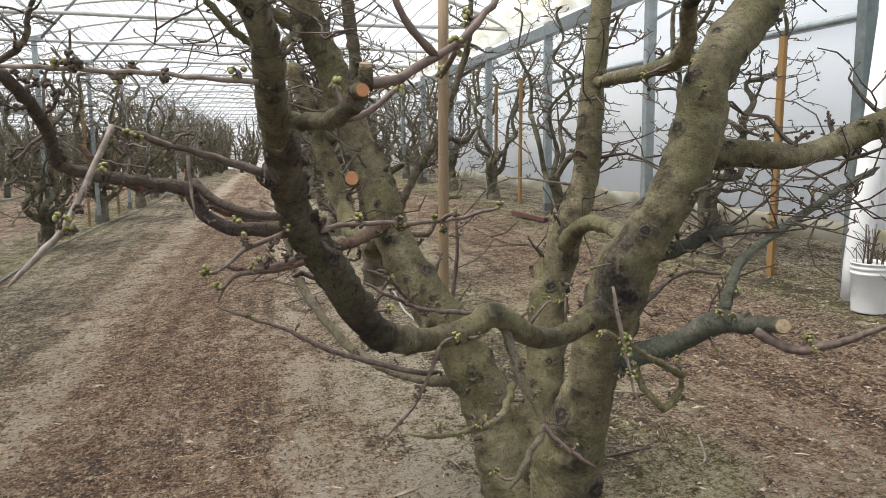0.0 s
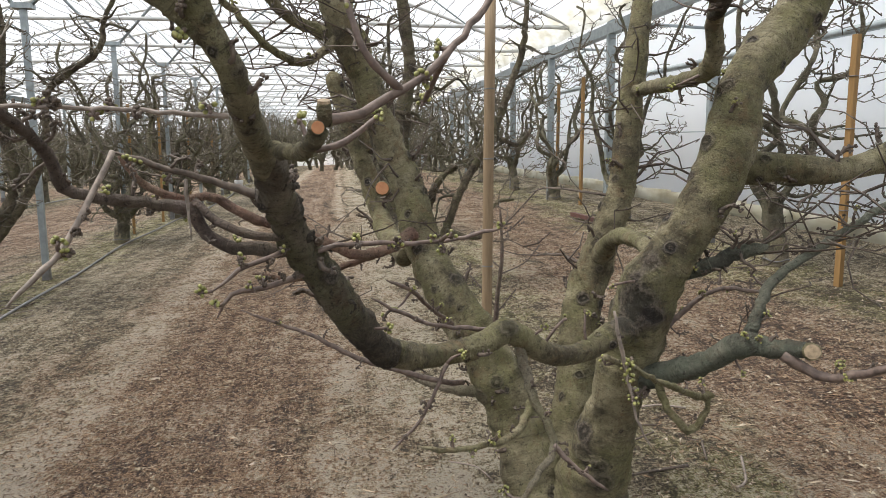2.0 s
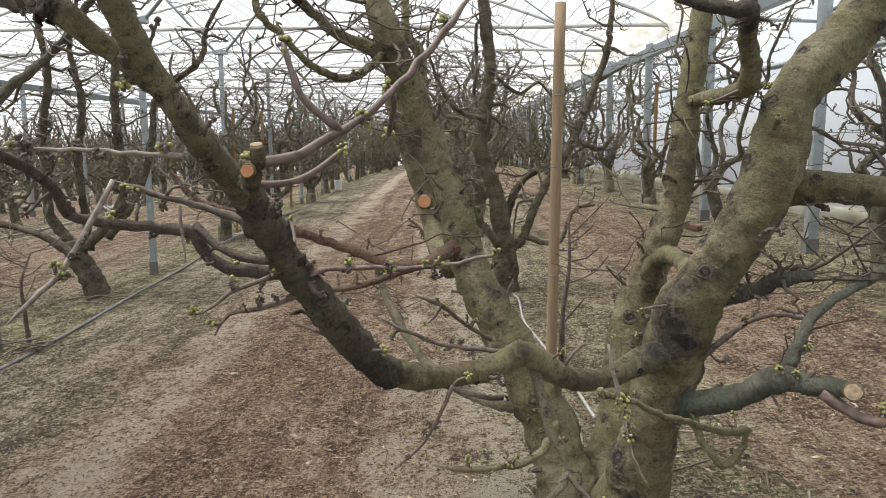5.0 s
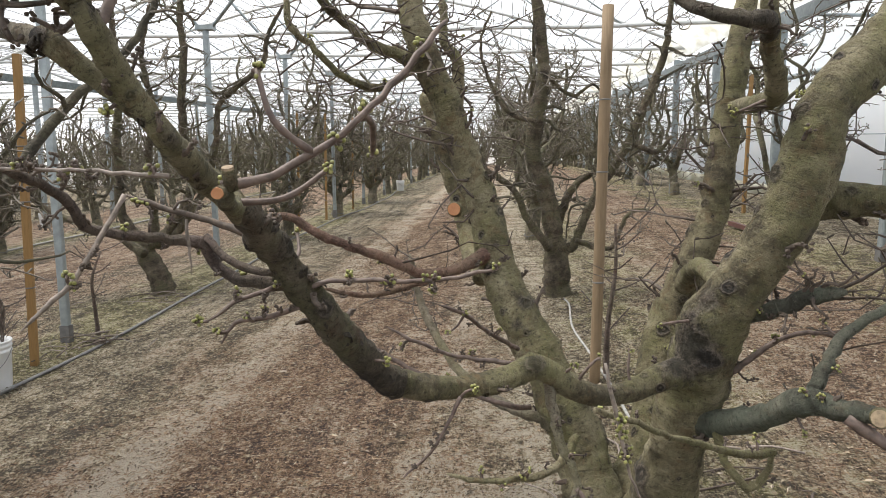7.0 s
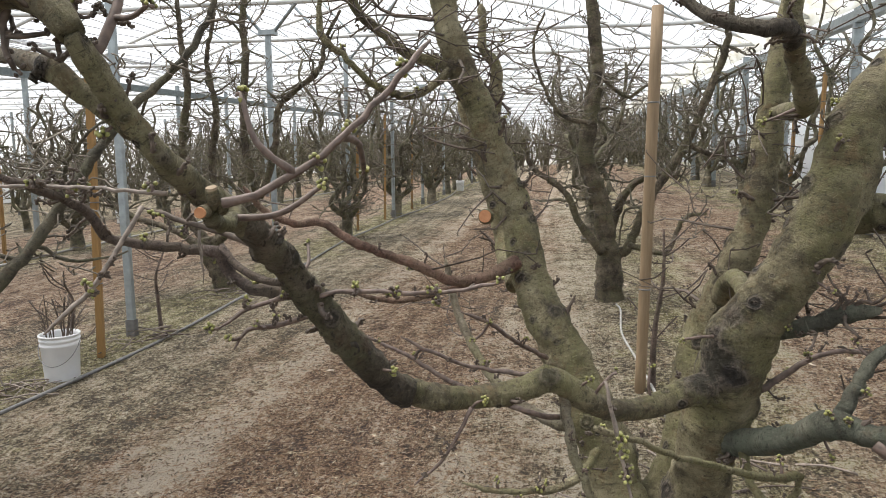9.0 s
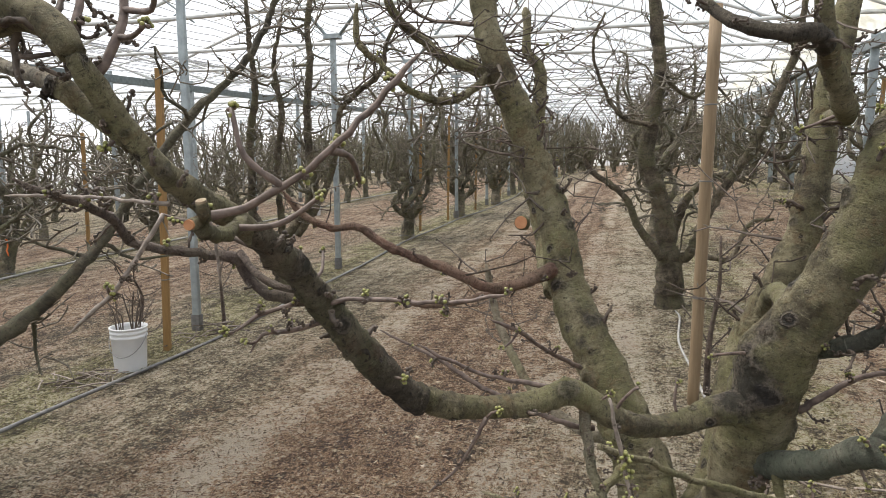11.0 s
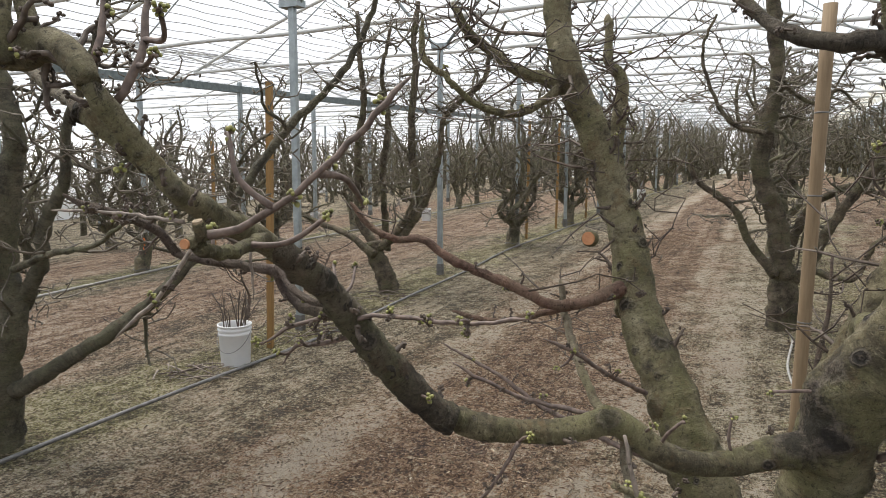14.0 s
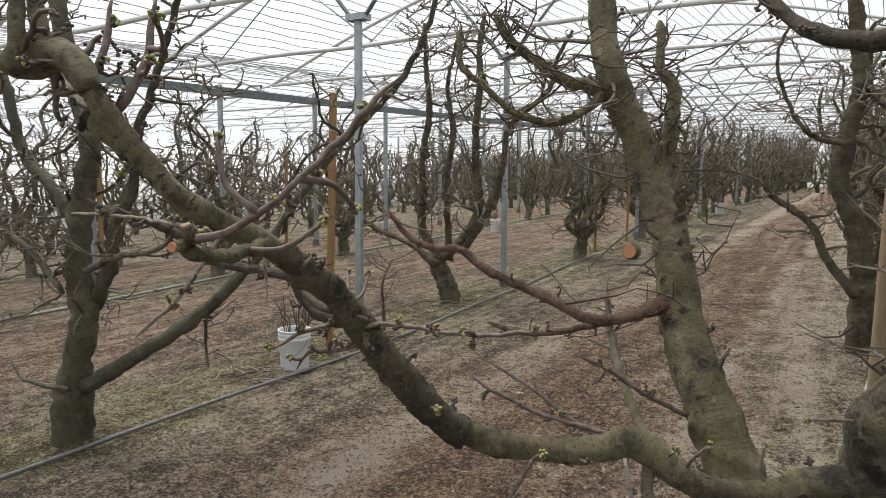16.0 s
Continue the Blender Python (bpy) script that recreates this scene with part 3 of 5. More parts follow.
bough("B", "limb", [(-0.183, -0.183, 0.108, 0.1139), (-0.240, -0.124, 0.323, 0.0950), (-0.286, -0.066, 0.488, 0.0912), (-0.369, -0.007, 0.648, 0.0848), (-0.447, 0.055, 0.800, 0.0772), (-0.520, 0.121, 0.931, 0.0728), (-0.566, 0.170, 1.066, 0.0693), (-0.596, 0.214, 1.208, 0.0649), (-0.664, 0.244, 1.368, 0.0582), (-0.733, 0.231, 1.574, 0.0549), (-0.797, 0.220, 1.722, 0.0544), (-0.842, 0.214, 1.842, 0.0524), (-0.880, 0.238, 1.998, 0.0489), (-0.890, 0.241, 2.152, 0.0448)])
bough("L", "limb", [(0.018, -0.470, 0.819, 0.0558), (-0.092, -0.550, 0.826, 0.0399), (-0.189, -0.600, 0.802, 0.0302), (-0.283, -0.650, 0.803, 0.0286), (-0.357, -0.680, 0.834, 0.0301), (-0.444, -0.699, 0.890, 0.0333), (-0.521, -0.742, 0.873, 0.0294), (-0.614, -0.788, 0.866, 0.0272), (-0.712, -0.859, 0.887, 0.0292), (-0.769, -0.897, 0.916, 0.0322)])
bough("Lm", "limb", [(-0.757, -0.902, 0.907, 0.0329), (-0.786, -0.924, 0.927, 0.0326), (-0.837, -0.976, 1.005, 0.0349), (-0.883, -1.025, 1.085, 0.0351), (-0.931, -1.055, 1.164, 0.0325), (-0.952, -1.103, 1.231, 0.0286), (-0.962, -1.182, 1.285, 0.0269), (-0.959, -1.251, 1.332, 0.0255)])
bough("Lu", "limb", [(-0.970, -1.221, 1.312, 0.0250), (-0.975, -1.280, 1.349, 0.0228), (-0.980, -1.357, 1.383, 0.0204), (-0.984, -1.437, 1.431, 0.0183), (-1.011, -1.480, 1.493, 0.0178), (-1.021, -1.526, 1.552, 0.0173), (-1.027, -1.550, 1.588, 0.0182)])
bough("Ltop", "limb", [(-1.027, -1.550, 1.588, 0.0185), (-1.050, -1.547, 1.617, 0.0210), (-1.083, -1.545, 1.640, 0.0240), (-1.120, -1.550, 1.648, 0.0260), (-1.158, -1.560, 1.640, 0.0270), (-1.215, -1.580, 1.640, 0.0270)])
bough("s", "limb", [(-0.996, -1.460, 1.462, 0.0140), (-1.030, -1.482, 1.492, 0.0145), (-1.068, -1.495, 1.525, 0.0150), (-1.100, -1.500, 1.553, 0.0175), (-1.125, -1.494, 1.566, 0.0150)])
bough("pale", "limb", [(-1.105, -1.498, 1.556, 0.0125), (-1.160, -1.475, 1.570, 0.0122), (-1.230, -1.440, 1.585, 0.0120), (-1.310, -1.406, 1.602, 0.0118), (-1.368, -1.400, 1.632, 0.0112), (-1.430, -1.390, 1.670, 0.0105)])
bough("stub", "branch", [(-0.959, -1.270, 1.344, 0.013), (-0.926, -1.360, 1.338, 0.011), (-0.898, -1.440, 1.338, 0.011), (-0.880, -1.500, 1.357, 0.012)])
bough("st", "shoot", [(-0.878, -1.500, 1.370, 0.008), (-0.841, -1.480, 1.376, 0.007), (-0.794, -1.460, 1.401, 0.006), (-0.742, -1.450, 1.434, 0.005), (-0.700, -1.430, 1.475, 0.005), (-0.658, -1.400, 1.526, 0.005), (-0.625, -1.380, 1.569, 0.005), (-0.607, -1.360, 1.595, 0.005)])
bough("K", "branch", [(-0.909, -1.035, 1.148, 0.0144), (-0.974, -1.070, 1.163, 0.0135), (-1.034, -1.060, 1.166, 0.0126), (-1.103, -1.040, 1.192, 0.0117), (-1.127, -1.050, 1.244, 0.0126), (-1.177, -1.080, 1.251, 0.0108), (-1.238, -1.120, 1.264, 0.0099), (-1.288, -1.170, 1.284, 0.0090), (-1.290, -1.220, 1.339, 0.0099), (-1.289, -1.280, 1.368, 0.0081), (-1.294, -1.350, 1.391, 0.0081), (-1.319, -1.400, 1.419, 0.0063)])
bough("T1", "shoot", [(-0.982, -1.130, 1.262, 0.009), (-1.049, -1.130, 1.284, 0.007), (-1.109, -1.140, 1.304, 0.006), (-1.175, -1.150, 1.327, 0.005), (-1.215, -1.160, 1.342, 0.005)])
bough("T1b", "shoot", [(-1.215, -1.160, 1.342, 0.005), (-1.240, -1.200, 1.271, 0.005), (-1.264, -1.240, 1.207, 0.005), (-1.299, -1.280, 1.157, 0.005), (-1.330, -1.300, 1.122, 0.004)])
bough("T2", "shoot", [(-1.110, -1.140, 1.296, 0.003), (-1.110, -1.140, 1.248, 0.003), (-1.107, -1.140, 1.192, 0.002)])
bough("T3", "shoot", [(-1.117, -1.050, 1.254, 0.008), (-1.060, -1.070, 1.208, 0.008), (-0.972, -1.090, 1.187, 0.008), (-0.933, -1.070, 1.189, 0.008)])
bough("T4", "shoot", [(-0.993, -1.420, 1.381, 0.004), (-1.060, -1.420, 1.386, 0.003), (-1.156, -1.420, 1.389, 0.003), (-1.215, -1.430, 1.391, 0.003), (-1.293, -1.440, 1.392, 0.003)])
bough("T5", "shoot", [(-0.963, -1.100, 1.161, 0.005), (-1.021, -1.120, 1.143, 0.005), (-1.075, -1.150, 1.106, 0.004)])
bough("T6", "shoot", [(-0.926, -1.060, 1.115, 0.006), (-0.998, -1.060, 1.092, 0.005), (-1.056, -1.070, 1.086, 0.005), (-1.082, -1.080, 1.043, 0.004)])
bough("M", "shoot", [(-0.904, -1.060, 1.151, 0.006), (-0.883, -1.060, 1.164, 0.005), (-0.841, -1.050, 1.169, 0.005), (-0.754, -1.040, 1.165, 0.005), (-0.664, -1.030, 1.166, 0.004), (-0.540, -1.020, 1.186, 0.005)])
bough("rb", "branch", [(-0.594, 0.120, 1.052, 0.029), (-0.696, 0.020, 1.015, 0.020), (-0.809, -0.030, 1.006, 0.018), (-0.924, -0.060, 1.063, 0.018), (-1.037, -0.090, 1.105, 0.016), (-1.152, -0.110, 1.155, 0.016), (-1.249, -0.120, 1.213, 0.014), (-1.340, -0.150, 1.215, 0.012), (-1.433, -0.170, 1.255, 0.012), (-1.496, -0.200, 1.343, 0.010)])
bough("rb2", "shoot", [(-0.725, 0.030, 1.001, 0.015), (-0.815, 0.000, 0.972, 0.012), (-0.939, -0.050, 0.941, 0.010), (-1.032, -0.080, 0.940, 0.010), (-1.143, -0.100, 0.963, 0.008)])
bough("g", "branch", [(-0.300, -0.060, 0.500, 0.0220), (-0.400, 0.010, 0.480, 0.0210), (-0.507, 0.100, 0.483, 0.0210), (-0.616, 0.200, 0.511, 0.0193), (-0.716, 0.300, 0.568, 0.0176), (-0.826, 0.420, 0.700, 0.0176), (-0.900, 0.500, 0.841, 0.0168), (-0.932, 0.520, 0.999, 0.0134)])
bough("gt", "shoot", [(-0.430, 0.000, 0.520, 0.0100), (-0.520, -0.045, 0.545, 0.0100), (-0.732, -0.060, 0.620, 0.0096), (-0.846, -0.070, 0.671, 0.0088), (-0.955, -0.080, 0.740, 0.0072), (-1.063, -0.080, 0.785, 0.0056), (-1.182, -0.100, 0.843, 0.0040)])
bough("tw", "shoot", [(-0.477, -0.050, 0.749, 0.009), (-0.569, -0.200, 0.842, 0.007), (-0.647, -0.300, 0.926, 0.007), (-0.726, -0.350, 0.970, 0.005)])
bough("M3", "shoot", [(-0.498, -0.700, 0.897, 0.007), (-0.638, -0.750, 0.928, 0.005), (-0.726, -0.800, 0.974, 0.005), (-0.793, -0.830, 1.017, 0.004)])
bough("hang", "branch", [(-0.416, -0.700, 0.862, 0.014), (-0.394, -0.750, 0.742, 0.012), (-0.359, -0.780, 0.661, 0.010), (-0.352, -0.800, 0.609, 0.009), (-0.410, -0.840, 0.560, 0.008), (-0.472, -0.880, 0.501, 0.007)])
bough("hang2", "shoot", [(-0.352, -0.800, 0.624, 0.007), (-0.300, -0.820, 0.568, 0.006), (-0.225, -0.840, 0.513, 0.006)])
bough("ll", "branch", [(-0.318, -0.500, 0.626, 0.013), (-0.392, -0.600, 0.578, 0.011), (-0.484, -0.640, 0.563, 0.009), (-0.596, -0.660, 0.567, 0.007), (-0.673, -0.670, 0.586, 0.006)])
bough("ll2", "shoot", [(-0.623, -0.840, 0.858, 0.0056), (-0.681, -0.860, 0.748, 0.0040), (-0.755, -0.870, 0.672, 0.0040)])
bough("low", "branch", [(0.000, -0.450, 0.655, 0.0439), (0.077, -0.580, 0.715, 0.0354), (0.134, -0.660, 0.767, 0.0317), (0.175, -0.750, 0.836, 0.0330), (0.223, -0.800, 0.838, 0.0245), (0.276, -0.860, 0.847, 0.0213)])
bough("low2", "shoot", [(0.234, -0.830, 0.830, 0.017), (0.296, -0.880, 0.788, 0.013), (0.331, -0.950, 0.806, 0.011), (0.370, -1.050, 0.866, 0.008), (0.423, -1.100, 0.909, 0.006)])
bough("lowup", "branch", [(0.192, -0.750, 0.843, 0.019), (0.225, -0.740, 0.924, 0.015), (0.297, -0.700, 1.003, 0.013), (0.442, -0.680, 1.077, 0.012), (0.611, -0.650, 1.158, 0.011), (0.828, -0.620, 1.243, 0.010)])
bough("mid", "branch", [(0.087, -0.500, 0.951, 0.025), (0.121, -0.550, 0.995, 0.023), (0.168, -0.590, 1.020, 0.021), (0.236, -0.620, 1.062, 0.021), (0.296, -0.660, 1.080, 0.019)])
bough("mt", "shoot", [(0.098, -0.470, 0.814, 0.010), (0.260, -0.450, 0.917, 0.007), (0.454, -0.400, 0.898, 0.007)])
bough("hc", "shoot", [(-0.341, -1.120, 1.031, 0.003), (-0.322, -1.120, 0.951, 0.004), (-0.294, -1.120, 0.833, 0.003), (-0.255, -1.120, 0.746, 0.002)])
bough("hc2", "branch", [(-0.357, -1.120, 0.942, 0.006), (-0.192, -1.000, 0.847, 0.006), (0.024, -0.800, 0.724, 0.009), (0.160, -0.640, 0.660, 0.011)])
bough("loop", "branch", [(0.041, -0.550, 0.683, 0.013), (0.061, -0.600, 0.595, 0.011), (0.123, -0.620, 0.554, 0.011), (0.160, -0.640, 0.660, 0.010)])
bough("r", "limb", [(0.278, -0.500, 1.292, 0.0536), (0.395, -0.560, 1.290, 0.0408), (0.522, -0.590, 1.281, 0.0379), (0.646, -0.600, 1.304, 0.0360), (0.779, -0.600, 1.352, 0.0408), (0.994, -0.600, 1.427, 0.0365)])
bough("Rl", "branch", [(0.265, 0.150, 1.578, 0.0230), (0.215, -0.150, 1.562, 0.0220), (0.165, -0.430, 1.550, 0.0220), (0.120, -0.620, 1.550, 0.0230), (0.079, -0.715, 1.590, 0.0230), (0.050, -0.768, 1.638, 0.0210), (0.028, -0.808, 1.690, 0.0190), (0.015, -0.830, 1.760, 0.0170), (0.010, -0.850, 1.850, 0.0140)])
bough("Rt", "branch", [(0.040, -0.780, 1.660, 0.0190), (-0.005, -0.900, 1.672, 0.0170), (-0.035, -0.935, 1.668, 0.0165), (-0.075, -0.935, 1.668, 0.0145), (-0.120, -0.914, 1.684, 0.0135), (-0.160, -0.872, 1.716, 0.0120), (-0.196, -0.846, 1.752, 0.0110), (-0.225, -0.830, 1.800, 0.0100)])
bough("bridge", "branch", [(0.112, 0.080, 0.951, 0.0384), (0.097, -0.100, 1.050, 0.0288), (0.084, -0.300, 1.063, 0.0248), (0.064, -0.470, 1.034, 0.0248)])
bough("knob", "branch", [(-0.436, -0.700, 0.875, 0.028), (-0.451, -0.710, 0.907, 0.028), (-0.465, -0.720, 0.927, 0.022)])
bough("Bl", "branch", [(-0.858, 0.220, 1.763, 0.0323), (-0.929, 0.200, 1.792, 0.0247), (-1.003, 0.150, 1.816, 0.0195), (-1.094, 0.100, 1.887, 0.0187), (-1.160, 0.050, 1.955, 0.0170), (-1.192, 0.000, 2.037, 0.0145)])
bough("Bl2", "branch", [(-0.845, 0.200, 1.760, 0.019), (-0.935, 0.100, 1.669, 0.014), (-0.997, 0.000, 1.650, 0.014), (-1.070, -0.100, 1.686, 0.011), (-1.148, -0.150, 1.770, 0.011), (-1.204, -0.200, 1.832, 0.011), (-1.203, -0.200, 1.951, 0.009)])
bough("P", "limb", [(-0.607, 0.250, 0.947, 0.038), (-0.664, 0.500, 1.023, 0.046), (-0.699, 0.600, 1.161, 0.045), (-0.764, 0.620, 1.362, 0.042), (-0.828, 0.630, 1.556, 0.038), (-0.874, 0.640, 1.697, 0.034)])
bough("P2", "limb", [(-0.719, 0.620, 1.365, 0.039), (-0.744, 0.630, 1.492, 0.036), (-0.734, 0.640, 1.675, 0.029), (-0.727, 0.650, 1.800, 0.026), (-0.752, 0.650, 1.860, 0.022), (-0.790, 0.655, 1.905, 0.020), (-0.790, 0.660, 2.010, 0.017), (-0.800, 0.660, 2.090, 0.019)])
bough("Lv", "shoot", [(-1.046, -1.525, 1.621, 0.0065), (-1.050, -1.511, 1.659, 0.0058), (-1.056, -1.498, 1.695, 0.0052), (-1.063, -1.484, 1.744, 0.0045)])
bough("Lw", "shoot", [(-1.042, -1.496, 1.564, 0.0075), (-1.032, -1.473, 1.605, 0.0070), (-1.028, -1.454, 1.644, 0.0065), (-1.033, -1.439, 1.690, 0.0060), (-1.040, -1.423, 1.755, 0.0050)])
bough("Lx", "limb", [(-1.119, -1.565, 1.627, 0.0140), (-1.136, -1.558, 1.671, 0.0135), (-1.157, -1.552, 1.715, 0.0130), (-1.181, -1.547, 1.769, 0.0120)])
bough("Ly", "limb", [(-1.157, -1.588, 1.619, 0.0130), (-1.162, -1.584, 1.669, 0.0125), (-1.164, -1.578, 1.719, 0.0120), (-1.163, -1.571, 1.769, 0.0110)])

# ---- knots, cuts, spurs and buds of the front tree ----
def disc(name, at, facing, r, deep, material, label):
    """A sawn face or a healed knot: a short turned plug standing on the bark."""
    a = Vector(facing).normalized()
    s = Soup()
    prof = [(-deep, 1.12), (0.0, 1.1), (0.35 * deep, 1.0), (0.36 * deep, 0.86), (0.30 * deep, 0.0001)]
    g = np.random.default_rng(int(1000 * abs(at[0])))
    s.tube([np.array(at) + np.array(a) * d for d, _ in prof], [r * k for _, k in prof], 18, 0.03, g)
    return part(name, s, material, cherry, label)


def plug(at, facing, r, material, label):
    a = np.array(Vector(facing).normalized())
    disc("stub", np.array(at) - a * 0.004, facing, r * 1.08, 0.02, BARK, "")
    s = Soup()
    s.tube([np.array(at) + a * 0.003, np.array(at) + a * 0.0065], [r, r * 0.97], 18, 0.02, rng)
    part("cut_face", s, material, cherry, label, smooth=False)


def bud_mesh(seed):
    """One pointed flower bud of unit size, standing on its base."""
    s = Soup()
    s.tube([(0, 0, z) for z in (0.0, 0.5, 1.1, 1.7, 2.1, 2.3)], [0.35, 0.78, 1.0, 0.85, 0.45, 0.05], 8, 0.05, np.random.default_rng(seed))
    me = s.mesh("flower_bud")
    me.materials.append(BUD)
    return me


BUD_MESHES = [bud_mesh(s) for s in (1, 2, 3)]


def twig_part(name, p, w0, w1, material, parent, knobs=(), sides=7):
    """A short knobbly shoot along p, with dark bud scales at the given places."""
    s = Soup()
    n = len(p)
    s.tube(p, np.linspace(w0, w1, n) * (1 + 0.10 * (np.arange(n) % 2)), sides, 0.08, rng)
    for c, r, d in knobs:
        s.blob(c, r, d, 1.3, 6)
    return part(name, s, material, parent)


def bud_cluster(at, n, size=1.0):
    """A short spur that ends in a bunch of swelling flower buds, each a piece of the spur."""
    c = np.array(at)
    best = min(((np.linalg.norm(q[:, :3] - c, axis=1) - q[:, 3]).min(), k) for k, q in BOUGHS.items())
    if best[0] > 0.17:
        return
    q = BOUGHS[best[1]]
    foot = q[(np.linalg.norm(q[:, :3] - c, axis=1)).argmin(), :3]
    gap = max(best[0], 0.0)
    if np.linalg.norm(foot - c) < 0.006:
        c = c + (0, 0, 0.008)
    bend = (foot + c) / 2 + rng.normal(0, 0.08 * gap, 3) - (0, 0, 0.1 * gap)
    w = 0.0024 + 0.012 * min(gap, 0.2)
    line = spline([foot, bend, c], 0.014)
    spur = twig_part("spur", line, w * 1.4, w * 0.9, SHOOT, cherry, [(c, 0.0032, rng.normal(0, 1, 3)) for _ in range(3)])
    for _ in range(int(round(n * 1.45))):
        d = rng.normal(0, 1, 3) + (0, 0, 0.35)
        d /= np.linalg.norm(d)
        b = part("flower_bud", BUD_MESHES[int(rng.integers(3))], BUD, spur)
        r = rng.uniform(0.0030, 0.0043) * (0.85 + 0.15 * size)
        b.matrix_basis = Matrix.Translation(c + d * rng.uniform(0.002, 0.007) * (0.6 + 0.06 * n)) @ Vector(d).to_track_quat("Z", "Y").to_matrix().to_4x4() @ Matrix.Scale(r, 4)


def spurs(key, count, lo=0.0, hi=1.0, length=0.04):
    """Short knobbly fruiting spurs with brown buds, each a part of the tree."""
    q = BOUGHS[key]
    for _ in range(count):
        i = int(rng.uniform(lo, hi) * (len(q) - 2))
        c, r = q[i, :3], q[i, 3]
        t = q[i + 1, :3] - q[i, :3]
        t /= np.linalg.norm(t)
        d = rng.normal(0, 1, 3)
        d -= (d @ t) * t
        d /= np.linalg.norm(d)
        ln = length * rng.uniform(0.4, 1.9)
        p = [c + d * r * 0.6]
        dd = d + t * rng.uniform(-0.3, 0.8)
        for k in range(6):
            dd = dd + rng.normal(0, 0.38, 3) + (0, 0, 0.12)
            dd /= np.linalg.norm(dd)
            p.append(p[-1] + dd * (ln + r * 0.4) / 6)
        w = max(0.0020, min(0.16 * r, 0.0052))
        knobs = [(p[k] + rng.normal(0, w * 0.8, 3), max(0.0028, w * rng.uniform(0.6, 0.95)), rng.normal(0, 1, 3) + dd) for k in (2, 3, 4, 5, 6, 6, 6, 6)]
        twig_part("spur", p, w * 1.5, w * 0.8, TWIG, cherry, knobs, 6)
        if ln > 0.05:
            e = p[3] + (rng.normal(0, 1, 3) + dd) * ln * 0.2
            twig_part("spur", [p[3], (p[3] + e) / 2 + rng.normal(0, 0.004, 3), e], w, w * 0.7, TWIG, cherry, [(e, max(0.0028, w * 0.8), rng.normal(0, 1, 3)) for _ in range(4)], 6)
        if key not in ("s", "Lm") and rng.random() < 0.2:
            bud_cluster(p[-1], int(rng.integers(2, 6)), 0.75)


for key, n, ln in (("R", 12, 0.03), ("C", 26, 0.04), ("B", 26, 0.04), ("L", 5, 0.02), ("Lm", 7, 0.025), ("Lu", 3, 0.02), ("K", 12, 0.03), ("T1", 5, 0.02), ("T1b", 5, 0.015), ("T4", 6, 0.015), ("T6", 4, 0.015),
                   ("T5", 4, 0.015), ("M", 6, 0.012), ("M3", 6, 0.015), ("rb", 8, 0.03), ("rb2", 6, 0.03), ("g", 6, 0.05), ("gt", 8, 0.025), ("tw", 6, 0.02), ("ll", 8, 0.025), ("ll2", 4, 0.02),
                   ("low", 6, 0.03), ("low2", 6, 0.02), ("lowup", 14, 0.05), ("mid", 12, 0.05), ("mt", 7, 0.03), ("hc", 4, 0.01), ("hc2", 5, 0.02), ("loop", 5, 0.02), ("r", 14, 0.04), ("Rl", 7, 0.03),
                   ("Lv", 4, 0.02), ("Lw", 5, 0.02), ("Lx", 4, 0.04), ("Rt", 9, 0.04), ("Bl", 13, 0.05), ("Bl2", 14, 0.04), ("P", 14, 0.05), ("P2", 16, 0.06), ("Ltop", 7, 0.05), ("s", 7, 0.04), ("hang", 4, 0.02), ("hang2", 4, 0.015)):
    spurs(key, n, 0.05, 1.0, ln)

bud_cluster((-1.241, -1.120, 1.278), 7)
bud_cluster((-1.138, -1.050, 1.229), 4)
bud_cluster((-1.044, -1.050, 1.179), 5)
bud_cluster((-1.093, -1.150, 1.104), 7)
bud_cluster((-1.081, -1.100, 1.073), 6)
bud_cluster((-1.212, -1.430, 1.389), 3)
bud_cluster((-1.153, -1.420, 1.381), 3)
bud_cluster((-1.032, -1.500, 1.465), 5)
bud_cluster((-0.903, -1.450, 1.376), 6)
bud_cluster((-0.828, -1.050, 1.177), 5)
bud_cluster((-0.762, -1.040, 1.159), 4)
bud_cluster((-0.746, -1.450, 1.427), 7)
bud_cluster((-0.641, -1.380, 1.557), 7)
bud_cluster((-0.769, -1.000, 0.989), 8)
bud_cluster((-0.591, -0.860, 0.885), 7)
bud_cluster((-0.311, -1.120, 0.913), 14)
bud_cluster((-0.308, -1.120, 0.887), 8)
bud_cluster((-0.200, -0.600, 0.906), 4)
bud_cluster((0.216, -0.530, 1.557), 11)
bud_cluster((0.084, -0.720, 0.732), 6)
bud_cluster((-0.474, -0.650, 0.574), 6)
bud_cluster((-0.476, -0.800, 0.516), 10)
bud_cluster((0.315, -0.930, 0.830), 7)
bud_cluster((0.319, -0.950, 0.804), 6)
bud_cluster((0.189, -0.800, 0.863), 6)
bud_cluster((0.156, -0.790, 0.875), 4)
bud_cluster((0.182, -0.750, 0.758), 5)
bud_cluster((-0.033, 0.000, 1.462), 12)
bud_cluster((0.040, -0.580, 1.511), 10)
bud_cluster((-1.269, -1.260, 1.209), 5)
bud_cluster((-1.266, -1.250, 1.188), 5)
bud_cluster((-1.019, -1.100, 1.105), 3)
bud_cluster((-0.743, -1.040, 1.170), 3)
bud_cluster((-0.540, -1.020, 1.186), 3)
bud_cluster((-0.681, -1.030, 1.164), 3)
bud_cluster((-0.655, -1.100, 1.184), 3)
bud_cluster((-1.018, -1.420, 1.387), 3)
bud_cluster((-1.003, -1.000, 1.256), 4)
bud_cluster((-0.946, -1.000, 1.255), 3)
